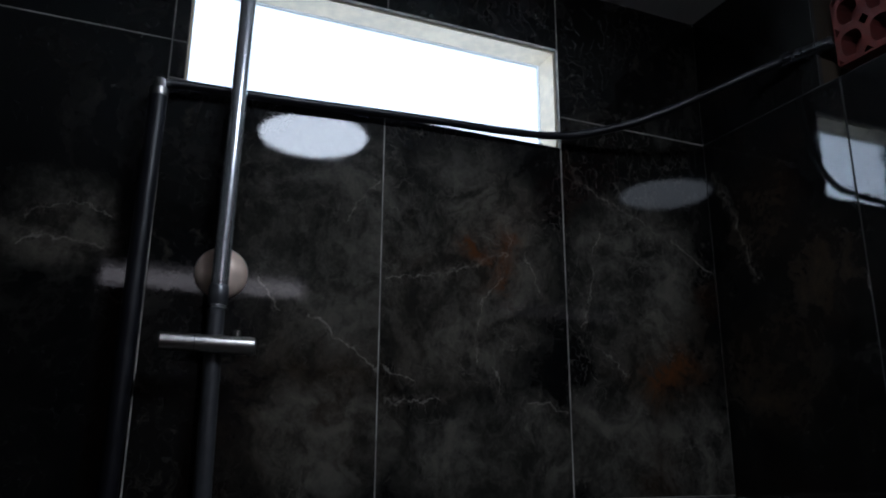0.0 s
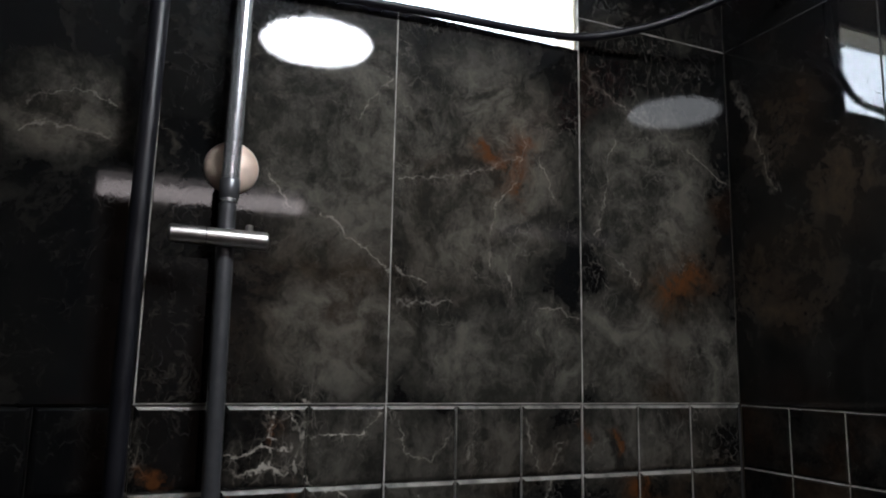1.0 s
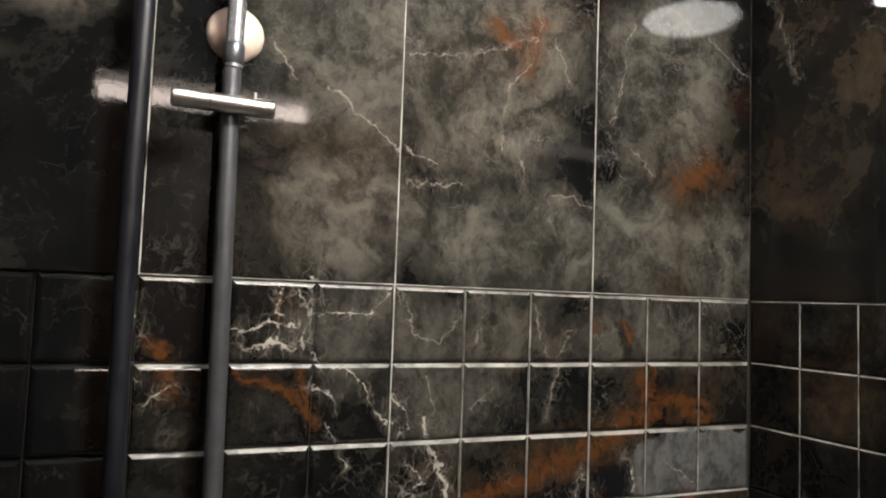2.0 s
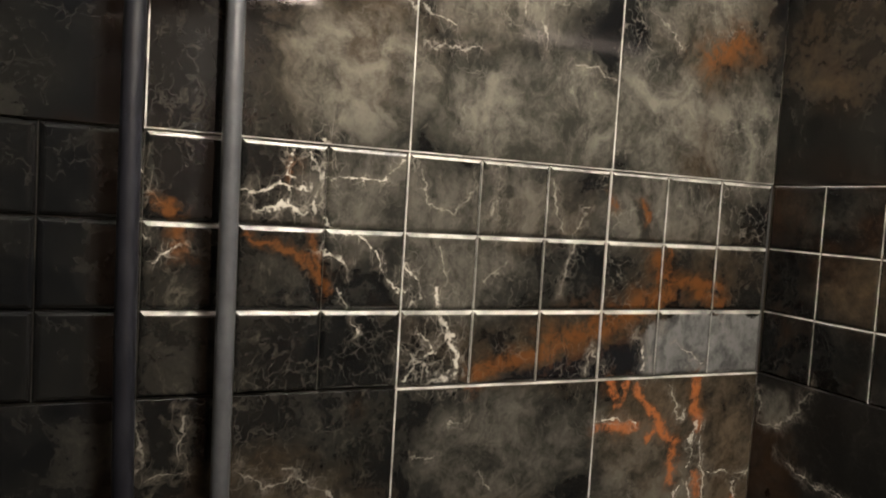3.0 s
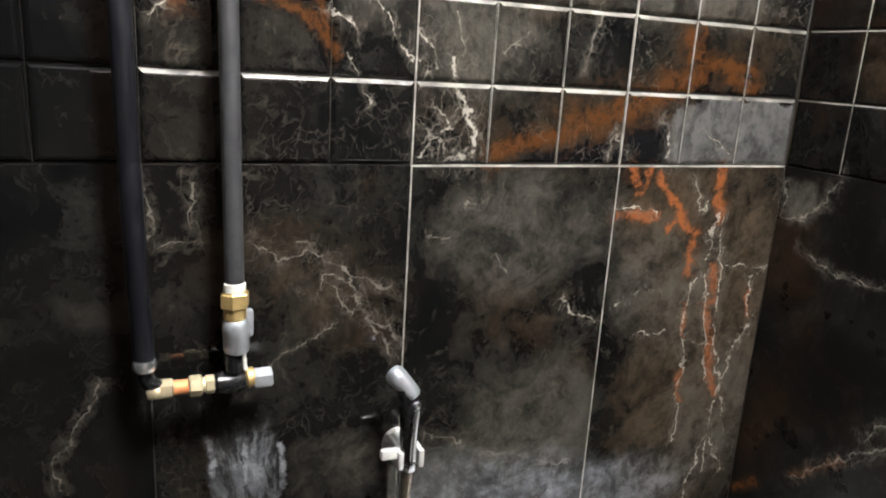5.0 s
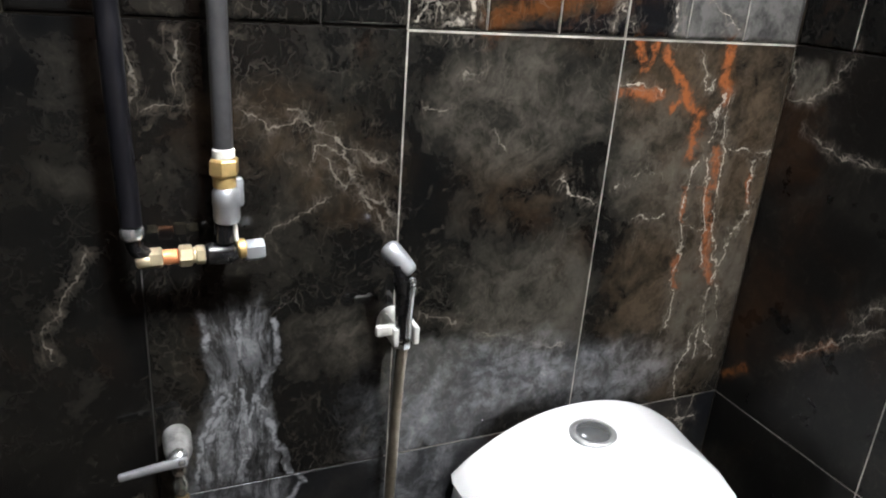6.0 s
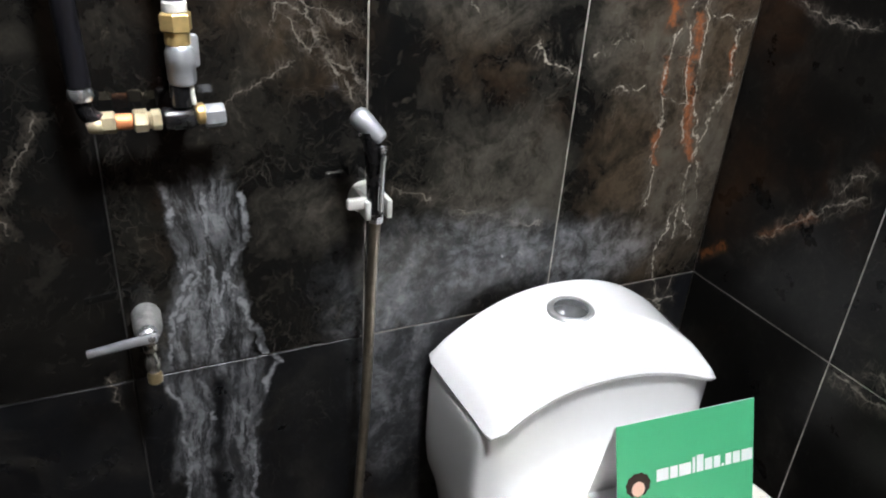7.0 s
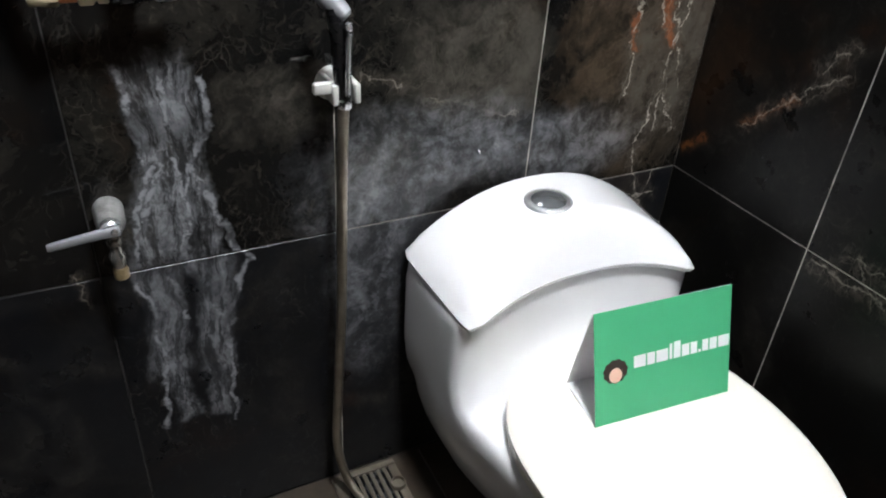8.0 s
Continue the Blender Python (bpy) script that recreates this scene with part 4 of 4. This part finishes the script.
def lid_mesh():
    bm, nu, nv = bmesh.new(), 40, 20
    top, low = [], []
    for j in range(nv + 1):
        v = j / nv
        rt, rl = [], []
        for i in range(nu + 1):
            u = -1 + 2 * i / nu
            w = 0.2075 - 0.013 * v - 0.007 * (1 - step(0.0, 0.10, v)) - 0.004 * step(0.92, 1.0, v)
            y = -0.012 - v * (0.158 + 0.034 * u * u - 0.010 * max(0, abs(u) - 0.9) / 0.1)
            z = crown(u) - step(0.72, 1.03, v) * 0.066 * (1 - u * u) - 0.014 * v * u * u
            rim = max(step(0.90, 1.0, abs(u)), step(0.93, 1.0, v), 1 - step(0.0, 0.06, v))
            rt.append(bm.verts.new((TX + u * w, y, z - 0.012 * rim * rim)))
            rl.append(bm.verts.new((TX + u * w * 0.985, y + 0.004 * step(0.9, 1.0, v), z - 0.019)))
        top.append(rt)
        low.append(rl)
    for j in range(nv):
        for i in range(nu):
            bm.faces.new((top[j][i], top[j][i + 1], top[j + 1][i + 1], top[j + 1][i]))
            bm.faces.new((low[j][i], low[j + 1][i], low[j + 1][i + 1], low[j][i + 1]))
    for i in range(nu):
        for j in (0, nv):
            bm.faces.new((top[j][i], top[j][i + 1], low[j][i + 1], low[j][i]))
    for j in range(nv):
        for i in (0, nu):
            bm.faces.new((top[j][i], top[j + 1][i], low[j + 1][i], low[j][i]))
    return bm


part("tank_lid", lid_mesh(), M_CERAMIC, toilet)
button = part("flush_button", lathe((-0.3205, -0.092, 0.5210), (-0.03, -0.01, 1), [(0, 0.0345), (0.0125, 0.0345), (0.0150, 0.0330), (0.0162, 0.0300), (0.0160, 0.0270), (0.0145, 0.0262)], 40), M_BUTTON, toilet, "round chrome flush button")
part("push_disc", lathe((-0.3207, -0.0922, 0.5335), (-0.03, -0.01, 1), [(0, 0.0258), (0.003, 0.0250), (0.0062, 0.019), (0.0080, 0.010), (0.0085, 0.0)], 32), M_DOME, button)


def seat_ring(z, grow):
    ring = []
    for i in range(64):
        a = math.tau * i / 64
        c, s = math.cos(a), math.sin(a)
        rx = 0.191 + grow
        ry = (0.215 if s > 0 else 0.245) + grow
        ring.append(Vector((-0.284 + rx * math.copysign(abs(c) ** 0.92, c), -0.372 + ry * math.copysign(abs(s) ** (0.80 if s > 0 else 1.0), s), z)))
    return ring


part("seat", loft([seat_ring(0.284, -0.006), seat_ring(0.287, 0.0), seat_ring(0.297, 0.0), seat_ring(0.299, -0.004)]), M_SEAT, toilet, "ivory plastic seat")
part("seat_cover", loft([seat_ring(0.3, -0.005), seat_ring(0.302, 0.001), seat_ring(0.309, 0.002), seat_ring(0.315, -0.004), seat_ring(0.3185, -0.016), seat_ring(0.320, -0.05), seat_ring(0.3205, -0.13)]), M_SEAT, toilet, "ivory plastic seat cover")

# ---- folded green card on the seat ----
card = thing("tent_card", (-0.25, -0.28, 0.32), "green folded paper tent card with white print", "card")
A, B = Vector((-0.361, -0.318, 0.3215)), Vector((-0.145, -0.336, 0.3215))
C, D = Vector((-0.357, -0.266, 0.470)), Vector((-0.139, -0.283, 0.470))
E1, F1 = Vector((-0.350, -0.234, 0.3215)), Vector((-0.136, -0.252, 0.3215))


def sheet(a, b, c, d, t=0.0006, bend=0.0):
    """A slightly bent sheet of card, a-b below and c-d above."""
    bm = bmesh.new()
    n = (b - a).cross(c - a).normalized()
    rows = []
    for side in (0, t):
        for j in range(5):
            v = j / 4
            rows.append([bm.verts.new((a.lerp(b, u / 10)).lerp(c.lerp(d, u / 10), v) + n * (side + bend * math.sin(math.pi * u / 10) * math.sin(math.pi * v))) for u in range(11)])
    for k in (0, 5):
        for j in range(4):
            for i in range(10):
                bm.faces.new((rows[k + j][i], rows[k + j][i + 1], rows[k + j + 1][i + 1], rows[k + j + 1][i]))
    for i in range(10):
        for j in (0, 4):
            bm.faces.new((rows[j][i], rows[j][i + 1], rows[5 + j][i + 1], rows[5 + j][i]))
    for j in range(4):
        for i in (0, 10):
            bm.faces.new((rows[j][i], rows[j + 1][i], rows[5 + j + 1][i], rows[5 + j][i]))
    return bm


up_n = (B - A).cross(C - A).normalized()
part("front_panel", sheet(A, B, C, D), M_GREEN, card, "green front panel")
part("inner_lining", sheet(A - up_n * 0.001, B - up_n * 0.001, C - up_n * 0.001, D - up_n * 0.001, -0.0004), M_PAPER, card, "white paper lining")
part("back_panel", sheet(E1, F1, C - Vector((0, -0.0012, 0.001)), D - Vector((0, -0.0012, 0.001))), M_PAPER, card, "white back panel")
part("base_flap", sheet(A + Vector((0, 0.002, 0.0008)), B + Vector((0, 0.002, 0.0008)), E1 + Vector((0, 0, 0.0008)), F1 + Vector((0, 0, 0.0008)), 0.0005, 0.004), M_PAPER, card, "white base flap")


def on_card(u, v, lift=0.0012):
    return A.lerp(B, u).lerp(C.lerp(D, u), v) + up_n * lift


def print_patch(poly, lift):
    bm = bmesh.new()
    lo = [bm.verts.new(on_card(u, v, 0.0007)) for u, v in poly]
    hi = [bm.verts.new(on_card(u, v, lift)) for u, v in poly]
    bm.faces.new(hi)
    for i in range(len(poly)):
        j = (i + 1) % len(poly)
        bm.faces.new((lo[i], lo[j], hi[j], hi[i]))
    return bm


def round_patch(cu, cv, ru, rv, lumps=0.0):
    return [(cu + ru * (1 + lumps * math.sin(11 * a)) * math.cos(a), cv + rv * (1 + lumps * math.sin(11 * a)) * math.sin(a)) for a in [math.tau * i / 42 for i in range(42)]]


part("round_mark", print_patch(round_patch(0.145, 0.46, 0.085, 0.105, 0.05), 0.0010), M_INK, card, "dark round printed mark", smooth=False)
part("mark_centre", print_patch(round_patch(0.145, 0.425, 0.045, 0.065), 0.0013), M_PEACH, card, "pale oval in the mark", smooth=False)
u = 0.275
for width, low, high in ((0.085, 0.45, 0.555), (0.055, 0.45, 0.555), (0.085, 0.45, 0.555), (0.02, 0.45, 0.59), (0.05, 0.45, 0.60), (0.055, 0.45, 0.555), (0.048, 0.45, 0.555), (0.018, 0.45, 0.475),
                         (0.045, 0.45, 0.555), (0.055, 0.45, 0.555), (0.085, 0.45, 0.555)):
    part("printed_bar", print_patch([(u, low), (u + width, low), (u + width, high), (u, high)], 0.0010), M_PAPER, card, "white printed bar", smooth=False)
    u += width + 0.0115

# ---- floor drain ----
drain = thing("floor_drain", (-0.56, -0.07, 0), "steel floor drain grate with slots", "drain")
for i in range(7):
    xx = -0.612 + i * 0.0125
    part("bar", box(bmesh.new(), (xx, -0.118, 0.0005), (xx + 0.0065, -0.022, 0.005), 0.0008, 1), M_DRAIN, drain)
part("rim", boxes(((-0.625, -0.130, 0.0), (-0.512, -0.118, 0.006)), ((-0.625, -0.022, 0.0), (-0.512, -0.010, 0.006)), ((-0.625, -0.118, 0.0), (-0.612, -0.022, 0.006)), ((-0.527, -0.118, 0.0), (-0.512, -0.022, 0.006)), bevel=0.0012), M_DRAIN, drain)
part("ring", lathe((-0.525, -0.066, 0.004), (0, 0, 1), [(0, 0.0135), (0.006, 0.0135), (0.009, 0.0125), (0.009, 0.0110), (0.003, 0.0098), (0.002, 0.0)]), M_DRAIN, drain)
part("pit", boxes(((-0.622, -0.127, 0.0002), (-0.515, -0.013, 0.0006))), M_BLACK, drain, smooth=False)

# ---- bare hollow bricks above the side wall's tiles ----
def hollow_brick():
    """A clay block lying along the wall, with rows of holes in the visible face."""
    bm = bmesh.new()
    cols, rows, cw, ch, depth, n = 4, 2, 0.047, 0.052, 0.030, 16
    for i in range(cols):
        for j in range(rows):
            cy, cz = (i - cols / 2 + 0.5) * cw, (j + 0.5) * ch
            rings = []
            for x, ry, rz, power in ((0, cw / 2, ch / 2, 0.02), (0, 0.0165, 0.0195, 0.55), (depth, 0.0155, 0.0185, 0.55)):
                ring = []
                for k in range(n):
                    a = math.tau * (k + 0.5) / n
                    c, d = math.cos(a), math.sin(a)
                    m = max(abs(c), abs(d)) if power < 0.1 else (abs(c) ** 3 + abs(d) ** 3) ** (1 / 3)
                    ring.append(bm.verts.new((x, cy + ry * c / m, cz + rz * d / m)))
                rings.append(ring)
            for p, q in zip(rings, rings[1:]):
                for k in range(n):
                    bm.faces.new((p[k], p[(k + 1) % n], q[(k + 1) % n], q[k]))
            bm.faces.new(rings[-1])
    w, h = cols * cw / 2, rows * ch
    for lo, hi in (((0.0005, -w, -0.003), (depth, w, 0.0)), ((0.0005, -w, h), (depth, w, h + 0.003)), ((0.0005, -w - 0.003, 0), (depth, -w, h)), ((0.0005, w, 0), (depth, w + 0.003, h))):
        box(bm, lo, hi)
    return bm


first = part("brick", hollow_brick(), M_BRICK, wall_e, smooth=False)
first.location = (0.024, -0.360, 1.995)
spots = [(k, r) for r in range(1) for k in range(5)]
for k, r in spots[1:]:
    ob = new("brick", first.data)
    ob.parent = wall_e
    ob.location = (0.024 + 0.002 * ((k + r) % 2), -0.360 - 0.202 * k - 0.10 * r, 1.995 + 0.115 * r)

# ---- tiles ----
tile_cache = {}


def tile_mesh(w, h, chamfer, depth, material, edges=""):
    """A tile w by h, its face at y = 0 and its back at y = 0.0075."""
    key = (round(w, 4), round(h, 4), chamfer, material.name, edges)
    if key not in tile_cache:
        c = chamfer
        vs, fs = [], []
        steps = 6 if c > 0.002 else 1
        bend = radians(52 if c > 0.002 else 45)
        arc = [(c * (1 - math.sin(bend * i / steps) / math.sin(bend)), depth * (1 - math.cos(bend * i / steps)) / (1 - math.cos(bend))) for i in range(steps + 1)]
        for e, y in arc + [(0.0, 0.0074)]:
            vs += [(e, y, e), (w - e, y, e), (w - e, y, h - e), (e, y, h - e)]
        fs.append((0, 1, 2, 3))
        for k in range(4, len(vs), 4):
            fs += [(k + i, k + (i + 1) % 4, k - 4 + (i + 1) % 4, k - 4 + i) for i in range(4)]
        me = bpy.data.meshes.new("tile")
        me.from_pydata(vs, [], fs)
        me.materials.append(material)
        # upward edge faces, and some upright ones, get the painted highlight
        if edges:
            me.materials.append(M_LEDGE)
            for k in range(steps):
                if k >= (4 if edges == "thin" else 2):
                    me.polygons[1 + 4 * k + 2].material_index = 1
                if k == 5 and edges in ("all", "thin"):
                    me.polygons[1 + 4 * k + 1].material_index = me.polygons[1 + 4 * k + 3].material_index = 1
        tile_cache[key] = me
    return tile_cache[key]


def cut(rect, hole):
    a, b, c, d = rect
    e, f, g, h = hole
    if b <= e or a >= f or d <= g or c >= h:
        return [rect]
    out = []
    if c < g:
        out.append((a, b, c, g))
    if d > h:
        out.append((a, b, h, d))
    m0, m1 = max(c, g), min(d, h)
    if a < e:
        out.append((a, e, m0, m1))
    if b > f:
        out.append((f, b, m0, m1))
    return [r for r in out if r[1] - r[0] > 0.006 and r[3] - r[2] > 0.006]


GAP = 0.0009


def lay(rects, wall, material, turn, chamfer, depth, gap, edges=""):
    for a, b, c, d in rects:
        ob = new("tile", tile_mesh(b - a - 2 * gap, d - c - 2 * gap, chamfer, depth, material, edges))
        ob.parent = wall
        ob.matrix_local = turn @ Matrix.Translation((a + gap, 0, c + gap))


def grout(rects, wall, material, turn, front):
    bm = bmesh.new()
    for a, b, c, d in rects:
        box(bm, (a, front, c), (b, 0.0078, d))
    bm.transform(turn)
    part("grout", bm, material, wall, smooth=False)


STEP = (ZT - ZB) / 3
big = [(i, a, b, k, c, d) for i, (a, b) in enumerate(zip(COLS, COLS[1:])) for k, c, d in (("low", 0, JOINT), ("middle", JOINT, ZB), ("upper", ZT, 1.965), ("upper", 1.965, CEIL))]
same = Matrix.Identity(4)
for i, a, b, k, c, d in big:
    if a > -0.61 and k == "middle":
        d -= 0.0022
    if a > -0.91 and c == ZT:
        c += 0.0015
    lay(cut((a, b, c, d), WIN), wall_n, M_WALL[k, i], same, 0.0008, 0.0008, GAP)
# the painted edge highlight stops short of the dimmer far-left squares
for i in range(13):
    column = next(k for k in range(5) if COLS[k + 1] > -0.1 * i - 0.05)
    lay([(-0.1 * (i + 1), -0.1 * i, ZB + STEP * j, ZB + STEP * (j + 1)) for j in range(3)], wall_n, M_WALL["band", column], same, 0.0078, 0.0044, 0.0005, "all" if i < 6 else "top" if i < 9 else "")
grout([(LEFT, -0.605, 0, ZB - 0.001)], wall_n, M_DIRTY, same, 0.0009)
grout([r for q in ((-0.605, 0.0, 0, ZB - 0.001), (LEFT, 0.0, ZT + 0.001, CEIL)) for r in cut(q, WIN)], wall_n, M_GROUT, same, 0.0009)
grout([(LEFT, 0.0, ZB - 0.001, ZT + 0.001)], wall_n, M_DARK_GROUT, same, 0.0060)
for x in (-0.6, -0.3):
    grout([(x - 0.0008, x + 0.0008, ZB - 0.001, ZT + 0.001)], wall_n, M_GROUT, same, 0.0012)

# side wall: u runs from the corner towards the room
east = Matrix.Rotation(radians(-90), 4, "Z")
ECOLS = [-0.0006, 0.28, 0.58, 0.88, 1.18, 1.48]
EHOLE = (0.248, 3.0, 1.965, 3.0)
big = [(a, b, c, d) for a, b in zip(ECOLS, ECOLS[1:]) for c, d in ((0, JOINT), (JOINT, ZB), (ZT, 1.965), (1.965, CEIL))]
big = [r for q in big for r in cut(q, EHOLE)]
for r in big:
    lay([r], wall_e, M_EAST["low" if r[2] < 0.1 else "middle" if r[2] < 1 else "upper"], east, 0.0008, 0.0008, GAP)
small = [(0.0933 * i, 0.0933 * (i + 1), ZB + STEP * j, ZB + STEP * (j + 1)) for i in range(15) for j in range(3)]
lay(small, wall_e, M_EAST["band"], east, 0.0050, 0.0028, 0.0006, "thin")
grout([(0.0, 1.48, 0, ZB - 0.001)], wall_e, M_GROUT, east, 0.0009)
grout(cut((0.0, 1.48, ZT + 0.001, CEIL), EHOLE), wall_e, M_DIRTY, east, 0.0009)
grout([(0.0, 1.48, ZB - 0.001, ZT + 0.001)], wall_e, M_DARK_GROUT, east, 0.0046)

# floor tiles
fl = [(LEFT + 0.3 * i, min(0.0, LEFT + 0.3 * (i + 1)), 0.3 * j, min(1.52, 0.3 * (j + 1))) for i in range(5) for j in range(6) if 0.3 * j < 1.5]
for a, b, c, d in fl:
    if b - a < 0.02:
        continue
    ob = new("tile", tile_mesh(b - a - 0.003, d - c - 0.003, 0.001, 0.001, M_FLOOR))
    ob.parent = floor
    ob.matrix_local = Matrix.Translation((a + 0.0015, -d + 0.0015, 0)) @ Matrix.Rotation(radians(-90), 4, "X")
